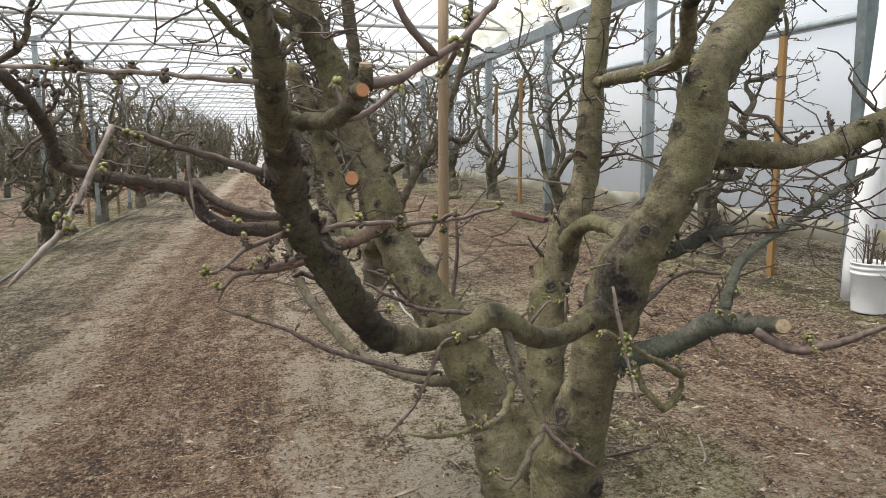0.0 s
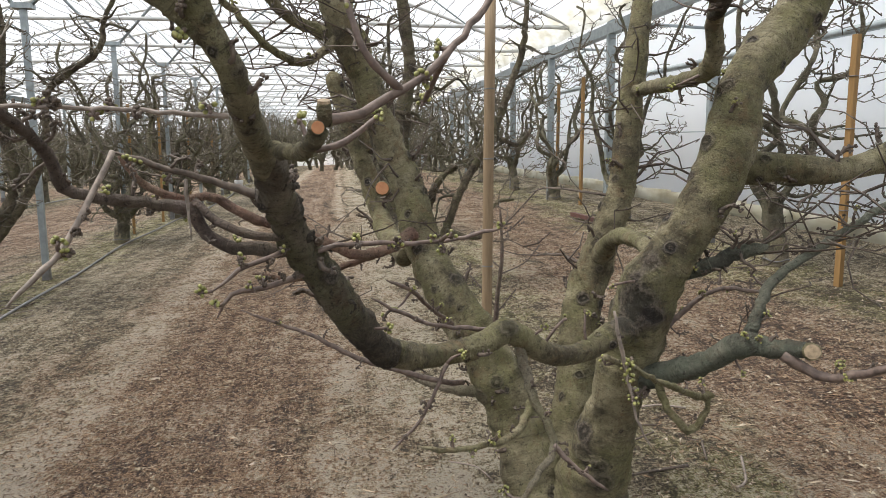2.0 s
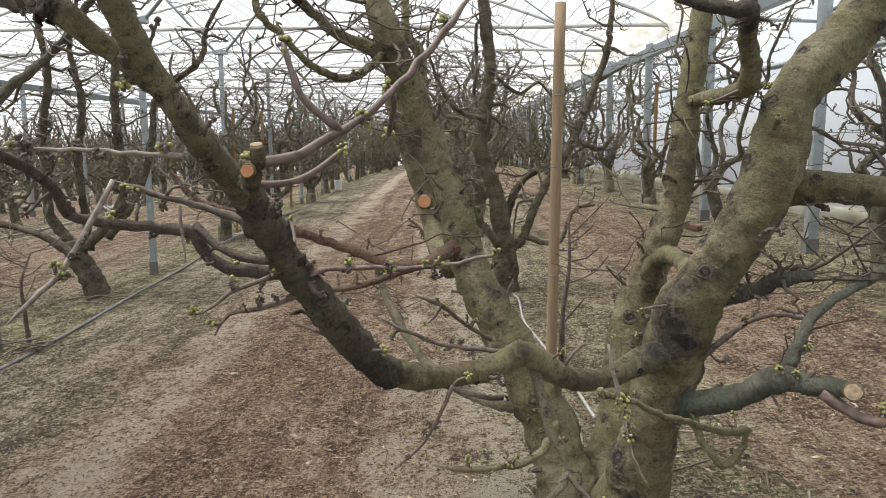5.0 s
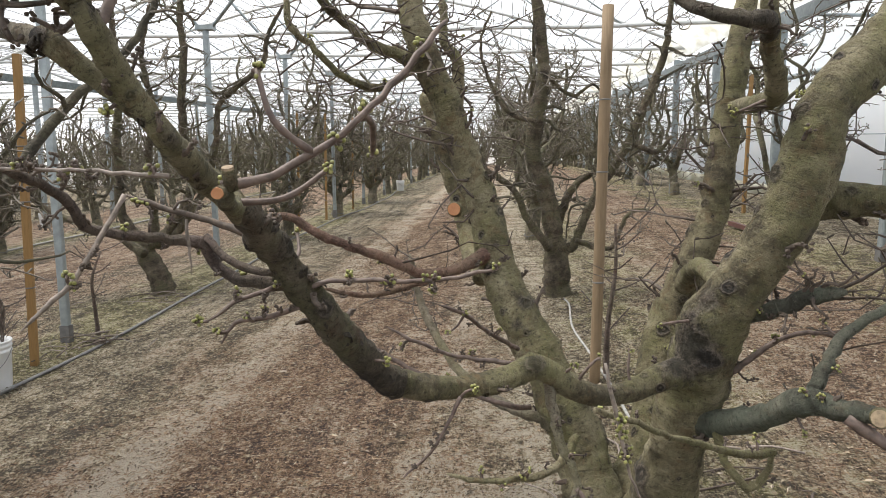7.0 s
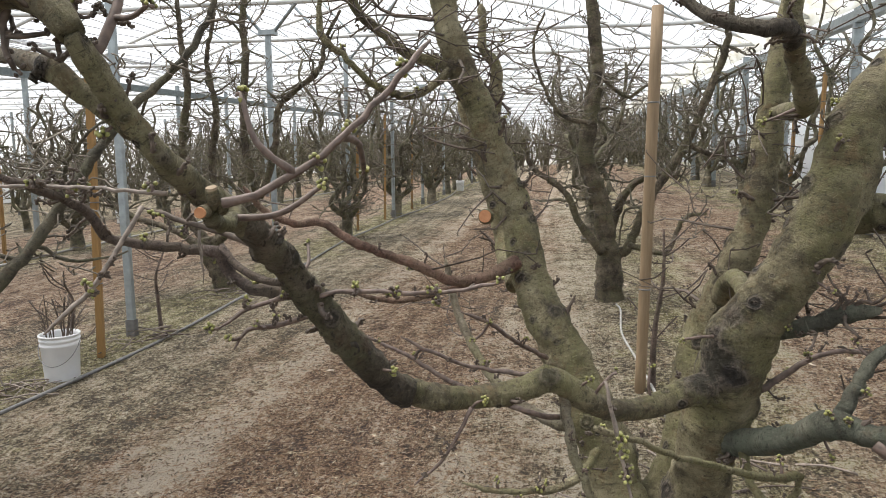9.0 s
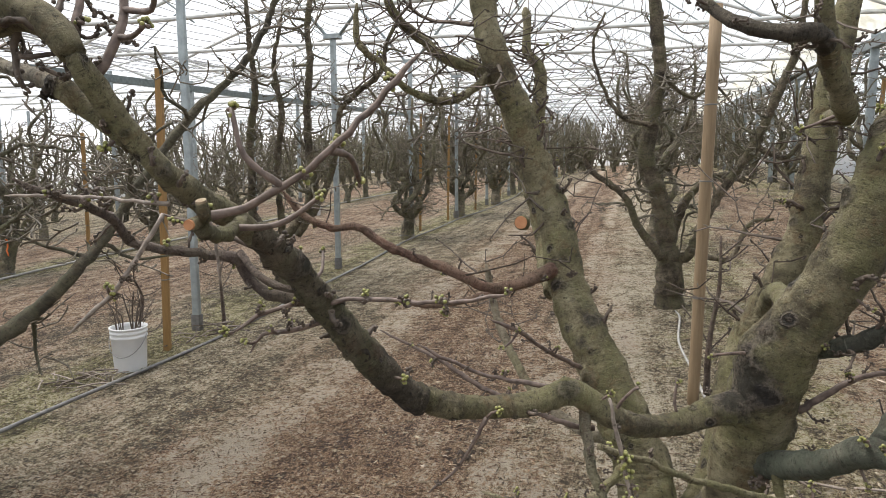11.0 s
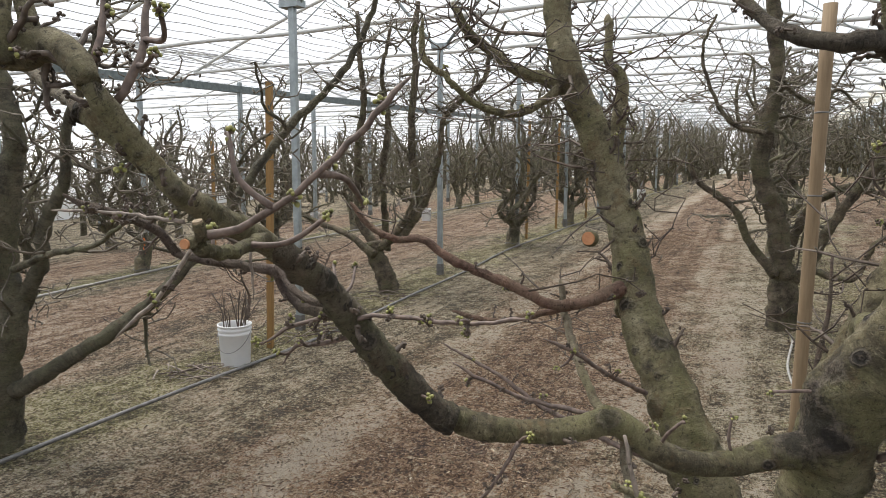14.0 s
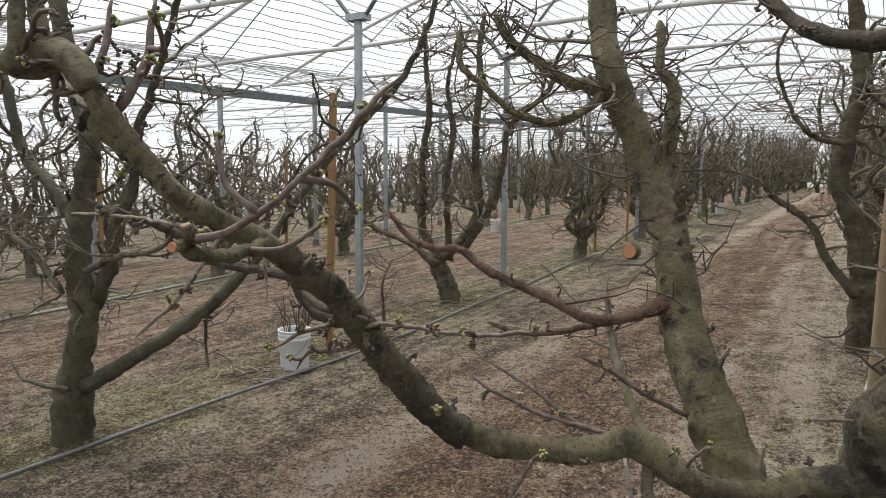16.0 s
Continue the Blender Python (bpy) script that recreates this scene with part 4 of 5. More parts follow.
bud_cluster((-0.727, -1.300, 1.410), 7)
bud_cluster((-0.794, -1.300, 1.390), 6)
bud_cluster((0.200, -0.500, 0.922), 4)
bud_cluster((-0.071, -0.200, 0.805), 3)
bud_cluster((-0.528, -0.660, 0.552), 4)
bud_cluster((-0.720, -1.400, 1.472), 7)
bud_cluster((-0.240, -0.400, 1.429), 10)
bud_cluster((-0.097, -0.300, 1.481), 8)
bud_cluster((-0.293, -0.700, 0.917), 3)
bud_cluster((-0.354, -0.720, 0.900), 5)
bud_cluster((-0.641, -0.320, 0.932), 4)
bud_cluster((-0.697, -0.300, 0.868), 4)
bud_cluster((-0.123, -0.600, 0.978), 3)
bud_cluster((-1.183, -1.150, 1.327), 2)
bud_cluster((-0.843, -1.470, 1.518), 4)
bud_cluster((-0.934, -1.500, 1.692), 6)
bud_cluster((-0.951, -1.500, 1.629), 4)

plug((-0.705, 0.070, 1.225), (-0.12, -1.0, 0.1), 0.023, CUT, "fresh orange sawn face")
plug((-0.880, -1.520, 1.362), (0.15, -1.0, -0.05), 0.0075, CUT, "fresh orange sawn face")
plug((-0.872, -1.505, 1.388), (0.0, -0.35, 1.0), 0.0075, CUT_OLD, "pale sawn face")
plug((0.272, -0.885, 0.850), (-0.55, -1.0, 0.25), 0.0185, CUT_OLD, "weathered sawn face")


def flake(at, size, turn):
    """A curled flap of loose bark."""
    s = Soup()
    v, n = [], 7
    for i in range(n):
        a = -0.4 + 2.3 * i / (n - 1)
        for k in (-1, 0, 1):
            v.append((k * size * (0.5 + 0.1 * math.sin(i * 2.0)), math.cos(a) * size * 0.5, math.sin(a) * size * 0.55))
    s.add(v, [(3 * i + j, 3 * i + j + 1, 3 * i + j + 4, 3 * i + j + 3) for i in range(n - 1) for j in range(2)])
    ob = part("bark_flake", s, BARK_DARK, cherry)
    ob.matrix_basis = pose(*at, *turn)
    mod = ob.modifiers.new("thick", "SOLIDIFY")
    mod.thickness = 0.003


for i in range(44):
    k = rng.uniform(0.0, 0.4) if i < 18 else rng.uniform(0.5, 0.97)
    q = BOUGHS["Lm"][int(k * len(BOUGHS["Lm"]))]
    flake((q[0] + rng.normal(0, 0.012), q[1] - q[3] * rng.uniform(0.1, 0.9), q[2] + q[3] * rng.uniform(-0.3, 0.95)), rng.uniform(0.010, 0.028), (rng.uniform(-50, 50), rng.uniform(0, 60), rng.uniform(0, 360)))

for i in range(5):
    flake((-1.104 + rng.normal(0, 0.005), -1.511 + rng.normal(0, 0.003), 1.552 + rng.normal(0, 0.006)), rng.uniform(0.010, 0.018), (rng.uniform(-60, 60), rng.uniform(0, 60), rng.uniform(0, 360)))


def side_shoot(rg, wood, fine, buds, at, outward, thick, length, level, thin=0.0055, more=0.5):
    """A crooked side branch with short knobbly fruiting spurs and a few twigs of its own."""
    a = rg.uniform(0, 2 * math.pi)
    d = np.array([math.cos(a), math.sin(a), rg.uniform(-0.4, 0.35)]) + outward * 0.4
    d /= np.linalg.norm(d)
    n = max(2, int(length / (0.11 if thin > 0.006 else 0.065)))
    p, pts = np.array(at), [np.array(at)]
    for k in range(n):
        d = d + rg.normal(0, 0.36, 3) + np.array([0, 0, 0.10])
        d /= np.linalg.norm(d)
        p = p + d * length / n
        pts.append(p)
    r = min(0.5 * thick, rg.uniform(1.5, 4.2) * thin) if level == 0 else thin * rg.uniform(0.9, 1.5)
    radii = np.linspace(r, max(thin * 0.75, r * 0.4), len(pts)) * (1 + 0.12 * (np.arange(len(pts)) % 2))
    (wood if r > 0.011 else fine).tube(pts, radii, (4 if thin > 0.006 else 5) if r > 0.011 else 3, cap=False)
    for k in range(1, len(pts)):
        for _ in range(1 if thin > 0.006 else 2):
            if rg.random() < (0.18 if thin > 0.006 else 0.42):
                e = rg.normal(0, 1, 3) + (0, 0, 0.4)
                e *= rg.uniform(2.5, 8.0) * thin / np.linalg.norm(e)
                buds.spur(pts[k], pts[k] + e, thin * rg.uniform(0.75, 1.15))
        if level < 2 and rg.random() < (more if level == 0 else 0.3 * more):
            side_shoot(rg, wood, fine, buds, pts[k], outward * 0.2, thick, rg.uniform(0.08, 0.36), level + 1, thin, more)


rods, fine, buds = Soup(), Soup(), Soup()
rg = np.random.default_rng(21)
for key, lo, n in (("B", 0.5, 13), ("C", 0.36, 15), ("R", 0.78, 4), ("r", 0.2, 5), ("mid", 0.3, 4), ("lowup", 0.2, 7), ("rb", 0.3, 3), ("Bl", 0.2, 5), ("Bl2", 0.2, 5), ("P", 0.3, 7), ("P2", 0.2, 8), ("g", 0.5, 3)):
    q = BOUGHS[key]
    for _ in range(n):
        j = int(rg.uniform(lo, 1) * (len(q) - 1))
        side_shoot(rg, rods, fine, buds, q[j, :3], np.array([0.0, 0.25, 0.3]), q[j, 3] * 0.5, rg.uniform(0.10, 0.42), 0, 0.0026, 0.6)
tagged(part("branch", rods, BARK_DARK, cherry), kind="stuff")
tagged(part("twig_growth", fine, TWIG, cherry), kind="stuff")
tagged(part("bud_growth", buds, BUD_BROWN, cherry), kind="stuff")


# ---- orchard trees behind ----
def trunk_foot(root, r):
    """The paler, straighter foot of an orchard trunk."""
    s = Soup()
    g = np.random.default_rng(5)
    s.tube([(0, 0, -0.12), (0, 0, 0.03), (0, 0, 0.12), (0, 0, 0.22), (0, 0, 0.27)], [r * 1.24, r * 1.16, r * 1.08, r * 1.03, r * 0.96], 16, 0.035, g)
    part("trunk_foot", s, BARK_FOOT, root, "paler grey foot of the trunk")
    s = Soup()
    s.tube([(r * 1.2 * math.cos(a), r * 1.2 * math.sin(a), 0.055 + 0.012 * math.sin(3 * a)) for a in np.linspace(0, 2 * math.pi, 17)], 0.007, 5, cap=False)
    part("ring", s, HOSE, root, "dark ring round the foot of the trunk")


def orchard_tree(seed, far=False, sparse=False):
    """A goblet-shaped bare cherry tree: short trunk, upright kinked limbs, spurs and twigs."""
    rg = np.random.default_rng(seed)
    root = thing("orchard_tree", label="bare goblet-pruned cherry tree with dark knotted limbs", category="tree", group="orchard trees")
    fine, buds, rods = Soup(), Soup(), Soup()
    h = rg.uniform(0.45, 0.7)
    r0 = rg.uniform(0.09, 0.12) * (0.85 if sparse else 1.0)
    lean = rg.normal(0, 0.07, 2)
    trunk = Soup()
    q = spline([(0, 0, -0.1, r0 * 1.15), (0, 0, 0.05, r0 * 1.05), (lean[0] * 0.5, lean[1] * 0.5, h * 0.5, r0 * 0.95), (lean[0], lean[1], h, r0 * 0.98)], 0.05)
    trunk.tube(q[:, :3], q[:, 3] * (1 + rg.normal(0, 0.03, len(q))), 8 if far else 13, 0.04, rg)
    part("trunk", trunk, BARK_FAR, root)
    if not far:
        trunk_foot(root, r0)
    n = 4 if sparse else rg.integers(5, 7)
    for i in range(n):
        a = 2 * math.pi * (i + rg.uniform(-0.35, 0.35)) / n
        d = np.array([math.cos(a), math.sin(a), 0])
        out, top = rg.uniform(0.3, 1.05), rg.uniform(2.4, 3.45)
        c, rr = [np.array([*lean, h * 0.75])], [r0 * 0.6]
        for k in range(1, 10):
            t = k / 9
            c.append(np.array([*lean, 0]) * (1 - t) + d * out * (t ** 0.75) + np.array([0, 0, h * 0.75 + (top - h) * t ** 1.08]) + rg.normal(0, 0.085, 3))
            rr.append(r0 * 0.43 * (1 - 0.60 * t) * rg.uniform(0.82, 1.25))
        q = spline(np.column_stack([c, rr]), 0.11 if far else 0.05)
        limb = Soup()
        limb.tube(q[:, :3], q[:, 3] * (1 + rg.normal(0, 0.09, len(q))), 5 if far else 8, 0.06, rg)
        part("limb", limb, BARK_FAR, root)
        for j in range(2, len(q) - 1):
            for _ in range(int(rg.random() < 0.75) if far else int(rg.random() < (0.20 if sparse else 0.30))):
                side_shoot(rg, rods, fine, buds, q[j, :3], d, q[j, 3], rg.uniform(0.2, 1.0), 0, 0.0075 if far else 0.005, 0.3 if far else 0.45)
    tagged(part("branch", rods, BARK_FAR, root), kind="stuff")
    tagged(part("twig_growth", fine, TWIG_HAZY, root), kind="stuff")
    tagged(part("bud_growth", buds, BUD_BROWN, root), kind="stuff")
    return root


TREE = {}


def traced_tree(at):
    """A neighbouring tree whose main limbs are laid one by one."""
    x, y = at
    root = thing("orchard_tree", (x, y, lie(x, y)), label="bare goblet-pruned cherry tree with dark knotted limbs", category="tree", group="orchard trees")
    TREE[root] = []
    return root


def arm(root, kind, pts):
    rg = np.random.default_rng(len(TREE[root]) + 50)
    q = spline(pts, 0.04)
    q[:, 3] *= 0.8
    r = q[:, 3] * (1 + rg.normal(0, 0.05, len(q)))
    s = Soup()
    p = q[:, :3].copy()
    p[1:-1] += rg.normal(0, 0.004, (len(p) - 2, 3))
    s.tube(p, r, 14 if kind == "trunk" else 10, 0.05, rg)
    part(kind, s, BARK_FAR if root.location.y < 2 else BARK_MID, root)
    TREE[root].append(q)


def dress(root):
    rg = np.random.default_rng(len(TREE) + 80)
    rods, fine, buds = Soup(), Soup(), Soup()
    for q in TREE[root]:
        for j in range(len(q)):
            if q[j, 2] > 0.75 and rg.random() < (0.34 if root.location.y < 2 else 0.38):
                a = rg.uniform(0, 6.28)
                side_shoot(rg, rods, fine, buds, q[j, :3], np.array([math.cos(a), math.sin(a), 0]), q[j, 3], rg.uniform(0.08, 0.6), 0, 0.0048)
    tagged(part("branch", rods, BARK_FAR, root), kind="stuff")
    tagged(part("twig_growth", fine, TWIG_HAZY, root), kind="stuff")
    tagged(part("bud_growth", buds, BUD_BROWN, root), kind="stuff")


tree = traced_tree((-4.35, 0.13))
arm(tree, "trunk", [(0.04, -0.00, -0.08, 0.161), (0.06, -0.00, 0.15, 0.153), (0.09, -0.00, 0.34, 0.144), (0.16, -0.00, 0.57, 0.107), (0.26, -0.00, 0.84, 0.111), (0.21, -0.00, 1.11, 0.094), (0.26, -0.00, 1.40, 0.086), (0.33, -0.00, 1.64, 0.084), (0.40, -0.00, 1.90, 0.070), (0.24, -0.00, 2.34, 0.067), (0.13, -0.00, 2.74, 0.061), (0.13, -0.00, 3.13, 0.050)])
arm(tree, "limb", [(0.24, 0.07, 0.88, 0.062), (0.44, 0.07, 1.16, 0.052), (0.52, 0.07, 1.40, 0.048), (0.71, 0.07, 1.64, 0.039), (0.75, 0.07, 1.90, 0.033), (0.92, 0.07, 2.17, 0.027), (1.09, 0.07, 2.46, 0.024), (1.25, 0.07, 2.78, 0.019)])
arm(tree, "limb", [(0.23, -0.00, 0.38, 0.065), (0.52, 0.07, 0.55, 0.059), (0.75, 0.17, 0.71, 0.055), (0.90, 0.37, 0.87, 0.051), (1.09, 0.47, 1.07, 0.043), (1.17, 0.67, 1.30, 0.039), (1.26, 0.77, 1.50, 0.036), (1.36, 0.92, 1.74, 0.034), (1.47, 1.07, 1.97, 0.034), (1.61, 1.17, 2.13, 0.028), (1.76, 1.27, 2.34, 0.026), (1.87, 1.37, 2.63, 0.023), (1.95, 1.37, 2.85, 0.020)])
arm(tree, "limb", [(0.30, -0.03, 1.37, 0.049), (0.01, -0.03, 1.63, 0.045), (-0.31, -0.03, 1.84, 0.044), (-0.48, -0.03, 2.28, 0.041), (-0.79, -0.03, 2.78, 0.036)])
arm(tree, "branch", [(0.43, -0.08, 1.14, 0.027), (0.78, -0.08, 1.25, 0.023), (1.09, -0.08, 1.30, 0.017), (1.33, -0.08, 1.42, 0.012), (1.47, -0.08, 1.51, 0.007)])
arm(tree, "branch", [(0.26, -0.13, 1.00, 0.024), (-0.04, -0.13, 1.21, 0.025), (-0.45, -0.13, 1.37, 0.023), (-0.88, -0.13, 1.62, 0.021)])
arm(tree, "branch", [(0.27, -0.13, 0.41, 0.019), (0.01, -0.13, 0.38, 0.017), (-0.27, -0.13, 0.39, 0.015), (-0.41, -0.13, 0.48, 0.009)])
arm(tree, "branch", [(0.64, 0.17, 1.74, 0.019), (0.91, 0.17, 1.68, 0.016), (1.16, 0.17, 1.77, 0.012), (1.48, 0.17, 1.74, 0.007)])
dress(tree)
tree = traced_tree((-4.42, 4.92))
arm(tree, "trunk", [(0.04, -0.02, -0.10, 0.168), (0.03, -0.02, 0.03, 0.161), (-0.05, -0.02, 0.26, 0.148), (-0.17, -0.02, 0.47, 0.148), (-0.21, -0.02, 0.62, 0.128)])
arm(tree, "limb", [(-0.16, -0.02, 0.49, 0.077), (0.13, -0.02, 0.74, 0.066), (0.41, -0.02, 1.16, 0.066), (0.37, -0.02, 1.66, 0.060), (0.36, -0.02, 2.15, 0.055), (0.41, -0.02, 2.63, 0.049), (0.39, -0.02, 3.04, 0.044), (0.46, -0.02, 3.45, 0.034)])
arm(tree, "limb", [(-0.07, -0.22, 0.48, 0.070), (-0.45, -0.22, 0.72, 0.045), (-1.00, -0.22, 0.89, 0.040), (-1.31, -0.22, 1.11, 0.035), (-1.40, -0.22, 1.54, 0.030)])
arm(tree, "limb", [(-0.31, 0.18, 0.56, 0.074), (-0.54, 0.18, 0.89, 0.068), (-0.53, 0.18, 1.35, 0.063), (-0.54, 0.18, 1.80, 0.057), (-0.44, 0.18, 2.36, 0.051), (-0.49, 0.18, 2.92, 0.041), (-0.52, 0.18, 3.47, 0.030)])
arm(tree, "limb", [(0.19, -0.02, 0.65, 0.056), (0.55, -0.02, 1.16, 0.050), (0.73, -0.02, 1.71, 0.045), (0.81, -0.02, 2.14, 0.039), (1.26, -0.02, 2.49, 0.039), (1.37, -0.02, 2.84, 0.029), (1.54, -0.02, 3.13, 0.019)])
arm(tree, "limb", [(-0.18, 0.28, 0.48, 0.064), (-0.21, 0.28, 1.01, 0.053), (-0.23, 0.28, 1.54, 0.052), (-0.14, 0.28, 2.12, 0.047), (-0.23, 0.28, 2.69, 0.036), (-0.10, 0.28, 3.24, 0.025)])
dress(tree)
tree = traced_tree((-0.03, 4.02))
arm(tree, "trunk", [(0.01, -0.02, -0.05, 0.182), (-0.00, -0.02, 0.06, 0.161), (-0.01, -0.02, 0.36, 0.138), (-0.04, -0.02, 0.60, 0.116), (-0.10, -0.02, 0.94, 0.100), (-0.23, -0.02, 1.31, 0.089), (-0.21, -0.02, 1.64, 0.088), (-0.15, -0.02, 2.04, 0.072), (-0.19, -0.02, 2.47, 0.071), (-0.24, -0.02, 2.88, 0.056)])
arm(tree, "limb", [(0.02, -0.02, 0.38, 0.077), (0.17, -0.02, 0.52, 0.055), (0.30, -0.02, 0.86, 0.050), (0.45, -0.02, 1.12, 0.050), (0.62, -0.02, 1.40, 0.049), (0.80, -0.02, 1.85, 0.045), (0.93, -0.02, 2.25, 0.036), (0.97, -0.02, 2.75, 0.028)])
arm(tree, "limb", [(-0.07, -0.12, 0.45, 0.054), (-0.28, -0.12, 0.71, 0.042), (-0.42, -0.12, 1.00, 0.037), (-0.72, -0.12, 1.23, 0.029), (-0.80, -0.12, 1.49, 0.021)])
arm(tree, "limb", [(-0.01, 0.28, 0.51, 0.053), (0.14, 0.28, 0.95, 0.044), (0.41, 0.28, 1.17, 0.035), (0.62, 0.28, 1.11, 0.026)])
arm(tree, "branch", [(-0.21, -0.12, 1.61, 0.029), (-0.46, -0.12, 1.69, 0.025), (-0.62, -0.12, 1.94, 0.020), (-0.72, -0.12, 2.29, 0.016), (-0.62, -0.12, 2.58, 0.012)])
arm(tree, "branch", [(-0.13, -0.02, 2.04, 0.029), (0.10, -0.02, 1.84, 0.021), (0.30, -0.02, 1.94, 0.016), (0.45, -0.02, 1.78, 0.012)])
arm(tree, "branch", [(0.64, -0.02, 1.43, 0.033), (0.87, -0.02, 1.32, 0.025), (1.01, -0.02, 1.47, 0.020)])
arm(tree, "branch", [(0.15, -0.22, 0.54, 0.033), (0.46, -0.22, 0.47, 0.025), (0.60, -0.22, 0.77, 0.024), (0.79, -0.22, 0.82, 0.016)])
dress(tree)

kinds = [orchard_tree(s, False, s in (13, 14)) for s in (11, 12, 13, 14, 15, 16, 17)]
far_kinds = [orchard_tree(s, True) for s in (31, 32, 33, 34)]
spots = [(-4.33, 9.1), (-4.3, 12.6), (3.24, 3.45), (3.28, 7.0), (-9.95, 5.85), (-9.8, 2.0), (-9.9, -1.5), (-14.3, -3.0)]
rg = np.random.default_rng(3)
for row, start in ((-4.28, 15.9), (0.0, 7.9), (3.25, 10.2), (-9.9, 9.0), (-14.3, 0.5), (-18.8, 1.5), (-23.0, 0.5)):
    y = start
    while y < 54:
        spots.append((row + rg.normal(0, 0.12), y + rg.normal(0, 0.2)))
        y += 3.2 if y < 17 and row > -12 else 2.0
for y in (34.0, 39.0, 44.0, 49.0, 53.0):
    for x in np.arange(-24.5, 4.0, 1.7):
        spots.append((x + rg.normal(0, 0.3), y + rg.normal(0, 0.8)))
used = {True: 0, False: 0}
for x, y in spots:
    m = pose(x, y, lie(x, y), 0, 0, rg.uniform(0, 360))
    far = y > 17 or x < -16
    pool = far_kinds if far else kinds
    if used[far] < len(pool):
        pool[used[far]].matrix_basis = m
    else:
        copy_thing(pool[used[far] % len(pool)], m)
    used[far] += 1


# ---- stakes, pails, hose ----
def stake(x, y, h, r, material, label, lean=(0, 0)):
    s = Soup()
    n = 8
    s.tube([(lean[0] * k / n, lean[1] * k / n, -0.15 + (h + 0.15) * k / n) for k in range(n + 1)], r * 1.25, 4 if material is WOOD_ORANGE else 12, 0.015, np.random.default_rng(int(x * 100) % 97))
    ob = thing("wooden_stake", (x, y, lie(x, y)), label=label, category="stake", group="wooden stakes")
    part("pole", s, material, ob, smooth=material is WOOD)
    for z in (0.62, 1.27, 1.68):
        k = (z + 0.15) / (h + 0.15)
        band = Soup()
        band.tube([(lean[0] * k, lean[1] * k, z - 0.004), (lean[0] * k, lean[1] * k, z + 0.004)], r * (1.30 if material is WOOD else 1.32), 12)
        part("tie", band, HOSE, ob, "thin dark wire tie")
    return ob


stake(0.02, 1.66, 2.2, 0.026, WOOD, "weathered round wooden stake in the tree row", (0.03, 0.0))
stake(-4.13, 2.38, 2.34, 0.028, WOOD_ORANGE, "orange-brown wooden stake beside the tree row", (0.08, 0.0))
stake(3.17, 2.55, 2.0, 0.027, WOOD_ORANGE, "orange-brown wooden stake beside the wall", (0.02, 0.0))
for x, y in ((-4.45, 10.2), (-4.37, 11.9), (-4.26, 14.0), (3.45, 9.3), (3.5, 10.8), (3.4, 13.8), (-9.8, 3.6), (-9.8, 7.4), (-4.3, 17.2)):
    stake(x, y, 2.25, 0.027, WOOD_ORANGE, "orange-brown wooden stake in a tree row", (0.03, 0.02))


def pail(x, y, turn):
    p = thing("pail", (x, y, lie(x, y)), label="white plastic pail full of pruned cuttings", category="pail", group="white pails")
    p.rotation_euler[2] = turn
    p.scale = (0.89, 0.89, 0.92)
    s = Soup()
    prof = [(0.13, 0.0), (0.132, 0.01), (0.146, 0.28), (0.152, 0.285), (0.152, 0.30), (0.147, 0.305), (0.148, 0.32), (0.154, 0.325), (0.154, 0.34),
            (0.149, 0.345), (0.150, 0.36), (0.157, 0.362), (0.157, 0.375), (0.146, 0.375), (0.144, 0.34), (0.126, 0.03), (0.0, 0.03)]
    n = 32
    v = [(r * math.cos(2 * math.pi * j / n), r * math.sin(2 * math.pi * j / n), z) for r, z in prof for j in range(n)]
    f = [(i * n + j, i * n + (j + 1) % n, (i + 1) * n + (j + 1) % n, (i + 1) * n + j) for i in range(len(prof) - 1) for j in range(n)]
    f.append(tuple(range(n - 1, -1, -1)))
    s.add(v, f)
    part("bucket", s, PAIL, p)
    s = Soup()
    s.tube([(0.158 * math.cos(a), -0.158 * abs(math.sin(a)) - 0.005, 0.31 - 0.17 * abs(math.sin(a))) for a in np.linspace(0, math.pi, 17)], 0.003, 5)
    part("wire_handle", s, WIRE, p, "thin wire handle")
    rg = np.random.default_rng(int(abs(x) * 10))
    for _ in range(12):
        s = Soup()
        b = rg.uniform(-0.07, 0.07, 2)
        d = rg.normal(0, 0.07, 2)
        top = rg.uniform(0.45, 0.72)
        pts = [(b[0], b[1], 0.05), (b[0] + d[0] * 0.3, b[1] + d[1] * 0.3, 0.3), (b[0] + d[0] * 0.7 + rg.normal(0, 0.02), b[1] + d[1] * 0.7, 0.3 + top * 0.3), (b[0] + d[0] + rg.normal(0, 0.03), b[1] + d[1], top)]
        for k in range(3):
            e, z = rg.normal(0, 0.06, 2), rg.uniform(0.36, top - 0.04)
            c = (b[0] + d[0] * z / top, b[1] + d[1] * z / top)
            s.tube([(c[0], c[1], z), (c[0] + e[0] * 0.5, c[1] + e[1] * 0.5, z + 0.05), (c[0] + e[0], c[1] + e[1], z + rg.uniform(0.06, 0.14))], 0.0025, 4)
        s.tube(spline(pts, 0.05), rg.uniform(0.003, 0.007), 5, 0.1, rg)
        part("cutting", s, TWIG, p)


pail(-4.1, 1.92, 0.3)
pail(2.98, 1.36, 1.0)
pail(-8.75, 14.2, 2.0)
pail(-12.3, 13.9, 0.5)
pail(-4.0, 20.0, 1.2)

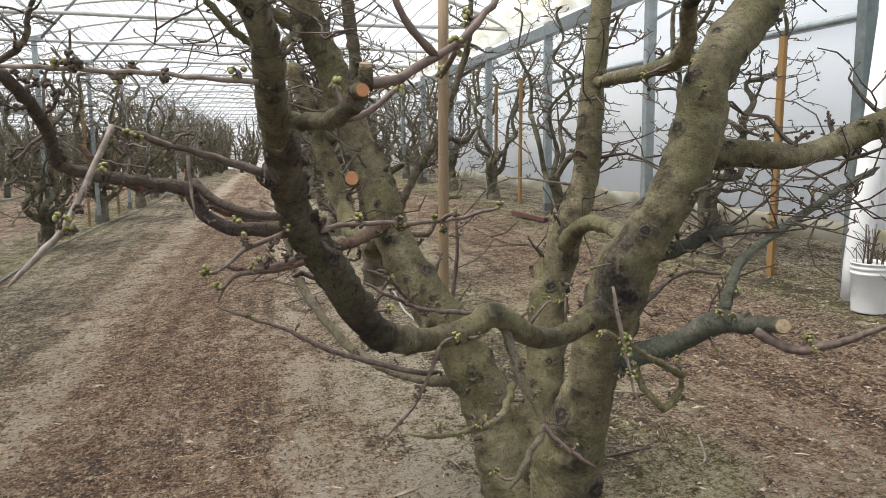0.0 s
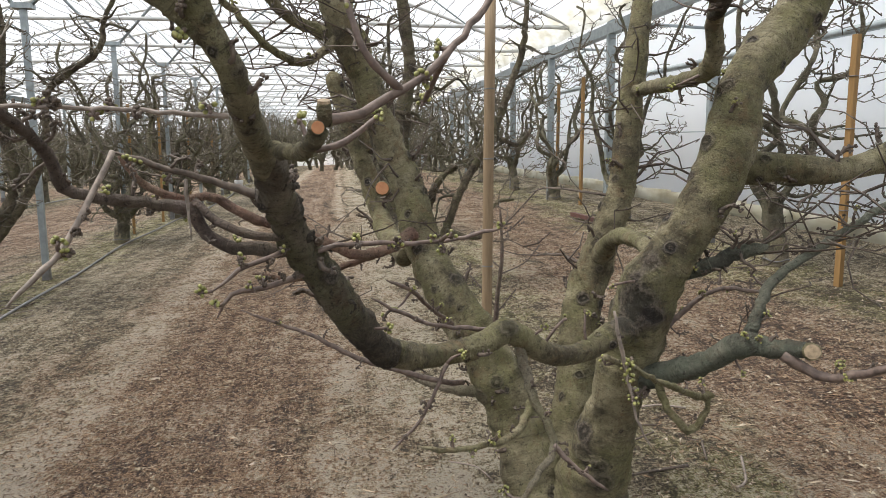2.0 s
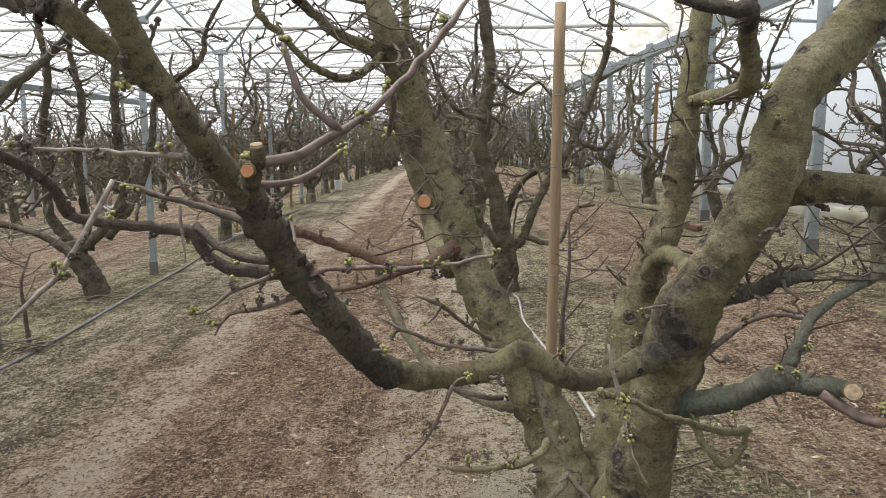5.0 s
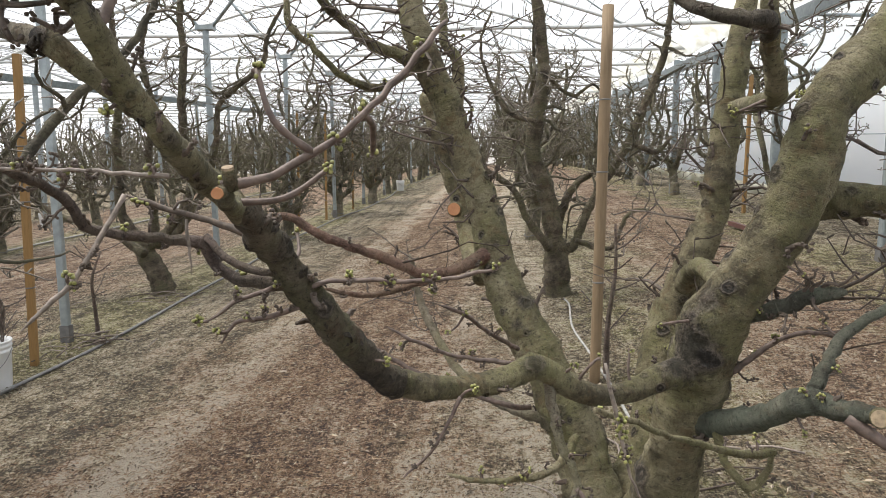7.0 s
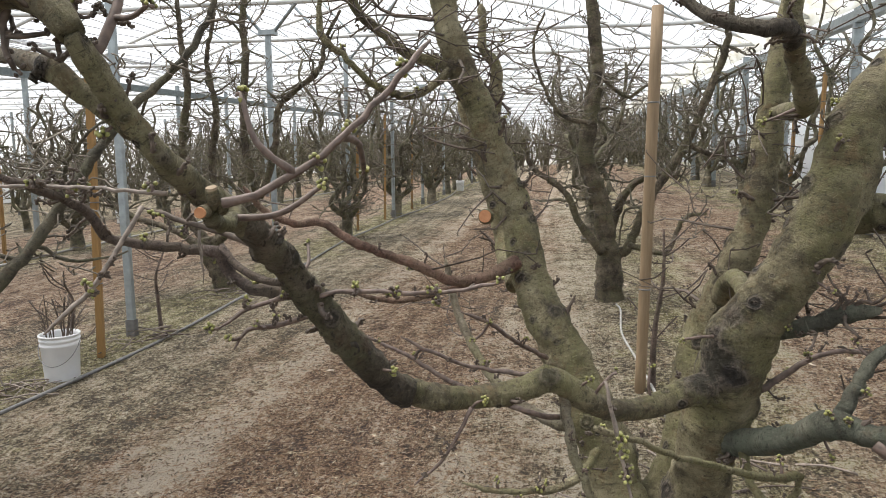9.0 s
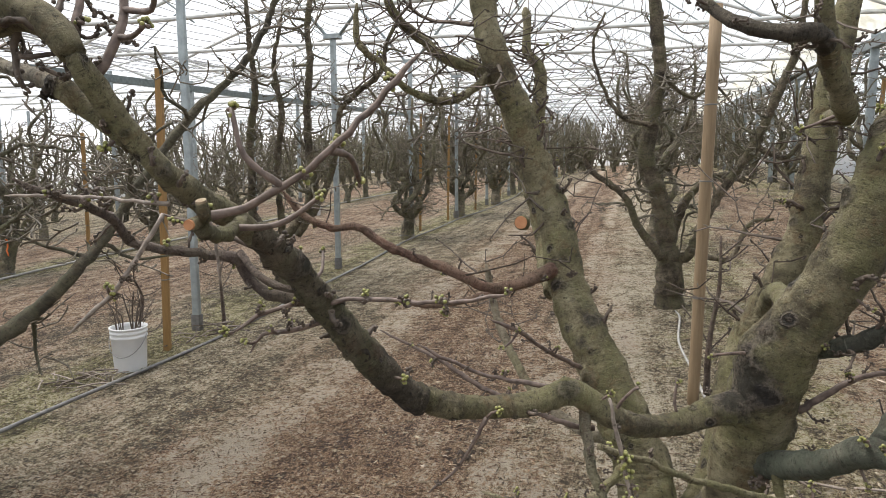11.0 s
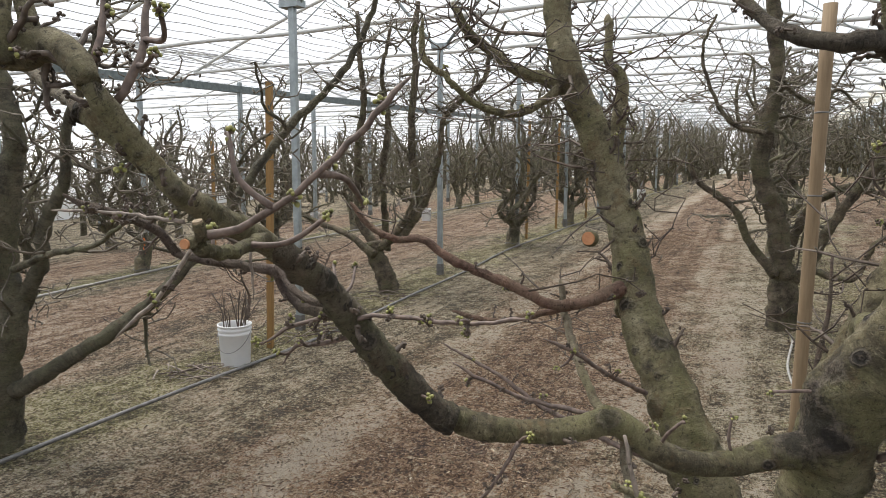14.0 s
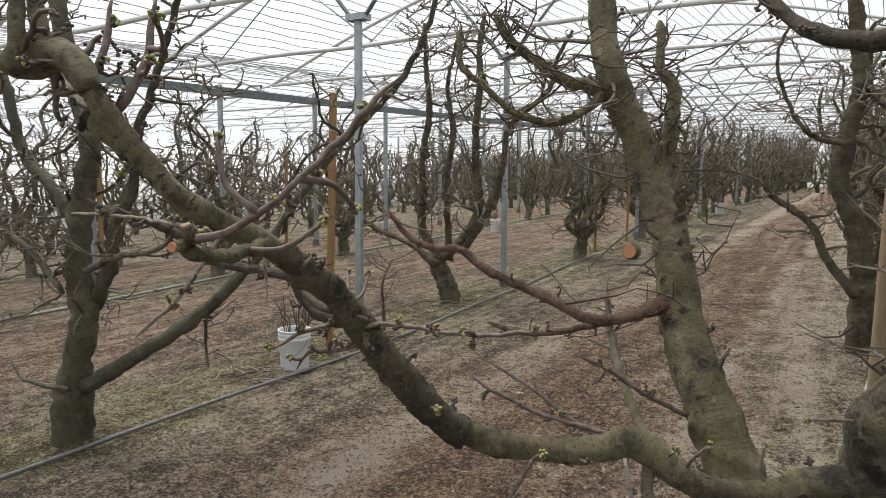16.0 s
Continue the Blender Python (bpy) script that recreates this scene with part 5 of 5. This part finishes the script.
s = Soup()
s.box((-0.035, -0.5, 0.0), (0.035, 0.6, 0.06))
bar = part("steel_bar", s, RUST, smooth=False)
bar.matrix_basis = pose(2.8, 7.15, lie(2.8, 7.15) + 0.02, 1.9, 0, 5)
tagged(bar, "red-painted steel bar lying on the soil", "steel bar")
s = Soup()
s.add([(0.02 * math.sin(k * 1.1) + dx, 0.012 * k % 0.02, -0.045 * k) for k in range(7) for dx in (-0.016, 0.016)], [(2 * k, 2 * k + 1, 2 * k + 3, 2 * k + 2) for k in range(6)])
rib = part("ribbon", s, RIBBON)
rib.location = (-9.72, 5.72, lie(-9.9, 5.8) + 0.62)
rib.modifiers.new("thick", "SOLIDIFY").thickness = 0.002
tagged(rib, "bright orange marking ribbon tied to a tree", "ribbon")

hose = Soup()
hose.tube([(-4.0 + 0.12 * math.sin(y * 0.5), y, lie(-4, y) + 0.03 + 0.012 * math.sin(y * 1.7)) for y in np.arange(-3, 40, 0.25)], 0.014, 8)
tagged(part("irrigation_hose", hose, HOSE), "thin black irrigation hose lying along the tree row", "hose")

hose = Soup()
hose.tube([(-9.6 + 0.1 * math.sin(y * 0.6), y, lie(-9.6, y) + 0.03) for y in np.arange(-3, 40, 0.3)], 0.02, 6)
tagged(part("irrigation_hose", hose, HOSE_PALE), "pale irrigation pipe lying along a tree row", "hose")
s = Soup()
s.tube(spline([(0.02, 4.02 - 0.16, 0.12), (0.04, 3.5, 0.14), (0.0, 2.8, 0.12), (0.05, 2.2, 0.10), (0.1, 1.5, 0.09), (0.12, 0.9, 0.08)], 0.05), 0.009, 8)
tagged(part("irrigation_hose", s, HOSE_PALE), "pale hose lying on soil between two trees", "hose")


def sucker(x, y, h, seed):
    """A thin rootstock shoot standing beside a tree."""
    rg = np.random.default_rng(seed)
    ob = thing("rootstock_shoot", (x, y, lie(x, y)), label="thin bare rootstock shoot growing from the soil", category="shoot", group="rootstock shoots")
    pts = spline([(0, 0, -0.05), (rg.normal(0, 0.02), 0.0, h * 0.35), (rg.normal(0, 0.04), rg.normal(0, 0.03), h * 0.7), (rg.normal(0, 0.06), rg.normal(0, 0.05), h)], 0.04)
    s = Soup()
    s.tube(pts, np.linspace(0.022, 0.007, len(pts)), 8, 0.07, rg)
    part("stem", s, BARK_MAUVE, ob)
    for _ in range(9):
        k = rg.integers(len(pts) // 3, len(pts))
        a, ln = rg.uniform(0, 6.28), rg.uniform(0.1, 0.3)
        d = np.array([math.cos(a), math.sin(a), rg.uniform(0.1, 1.0)]) * ln
        s = Soup()
        s.tube(spline([pts[k], pts[k] + d * 0.5 + rg.normal(0, 0.015, 3), pts[k] + d + (0, 0, 0.03)], 0.03), 0.0045, 5, 0.1, rg)
        for _ in range(5):
            s.blob(pts[k] + d * rg.uniform(0.3, 1), 0.006, rg.normal(0, 1, 3), 1.2, 5)
        part("twig", s, TWIG, ob)


def twig_heap(x, y, spread, count, seed):
    """Loose prunings lying crosswise on the soil."""
    rg = np.random.default_rng(seed)
    ob = thing("twig_heap", (x, y, lie(x, y)), label="loose heap of dry grey prunings lying on soil", category="twig heap", group="twig heaps")
    for _ in range(count):
        a, ln = rg.uniform(0, 6.28), rg.uniform(0.10, 0.38)
        b = rg.normal(0, spread, 2)
        d = np.array([math.cos(a), math.sin(a)]) * ln / 2
        z = 0.012 + 0.05 * rg.random() * math.exp(-(b @ b) / (2 * spread * spread))
        s = Soup()
        s.tube(spline([(b[0] - d[0], b[1] - d[1], z + rg.uniform(-0.005, 0.03)), (b[0] + rg.normal(0, 0.02), b[1] + rg.normal(0, 0.02), z + rg.uniform(0, 0.04)), (b[0] + d[0], b[1] + d[1], z + rg.uniform(-0.005, 0.05))], 0.04), rg.uniform(0.003, 0.0065), 5, 0.1, rg)
        part("twig", s, SHOOT_PALE if rg.random() < 0.5 else TWIG, ob)


twig_heap(-4.22, 1.62, 0.13, 26, 1)
twig_heap(-4.02, 2.95, 0.22, 30, 2)
twig_heap(-4.15, 4.45, 0.25, 24, 3)
twig_heap(0.25, 0.55, 0.28, 18, 4)


sucker(-4.27, 2.25, 0.66, 4)
sucker(-4.12, 3.2, 0.75, 9)
sucker(0.10, 1.72, 0.95, 12)


# ---- litter on the ground ----
def litter(name, count, material, label, size, thick, pick, lift=0.005, clump=False):
    rg = np.random.default_rng(len(name))
    s = Soup()
    v, f, n = [], [], 0
    made = 0
    while made < count:
        x, y = pick(rg)
        if clump and noise.noise((x * 1.4, y * 1.4, 2.0)) + 0.6 * noise.noise((x * 5, y * 5, 4.0)) + rg.normal(0, 0.55) < -0.1:
            continue
        z = lie(x, y) + relief(x, y) + lift
        a, ln = rg.uniform(0, 2 * math.pi), size * rg.lognormal(0, 0.55)
        w = thick * rg.uniform(0.5, 1.5)
        d, e = np.array([math.cos(a), math.sin(a), rg.normal(0, 0.16)]) * ln / 2, np.array([-math.sin(a), math.cos(a), rg.normal(0, 0.3)]) * w / 2
        c = np.array([x, y, z])
        up = np.array([0, 0, w * 0.5 + 0.001])
        v += [c - d - e * 0.4, c + d - e * 0.6, c + d * 0.3 + e, c + up]
        f += [(n, n + 1, n + 3), (n + 1, n + 2, n + 3), (n + 2, n, n + 3)]
        n += 4
        made += 1
    s.add(v, f)
    tagged(part(name, s, material, smooth=False), label, "litter", kind="stuff")


def in_alley(rg):
    k = rg.random()
    c, w = ((-1.75, 0.75), (1.6, 0.7), (-7.0, 1.1))[0 if k < 0.62 else 1 if k < 0.9 else 2]
    return c + rg.normal(0, w), -1.0 + 12 * rg.random() ** 1.8


def anywhere(rg):
    return rg.uniform(-6.5, 4.2), -1.3 + 11 * rg.random() ** 1.6


litter("wood_chips", 110000, CHIP, "reddish-brown wood chips and bark shreds on soil", 0.023, 0.0046, in_alley, clump=True)
litter("soil_crumbs", 42000, CRUMB, "small dry crumbs and clods of brown soil", 0.013, 0.013, anywhere)
litter("twig_litter", 30000, LITTER, "dry pale twig scraps scattered on soil", 0.036, 0.0042, anywhere)
litter("dead_leaves", 260, LEAF, "pale dry leaf scraps lying on soil", 0.030, 0.016, anywhere)
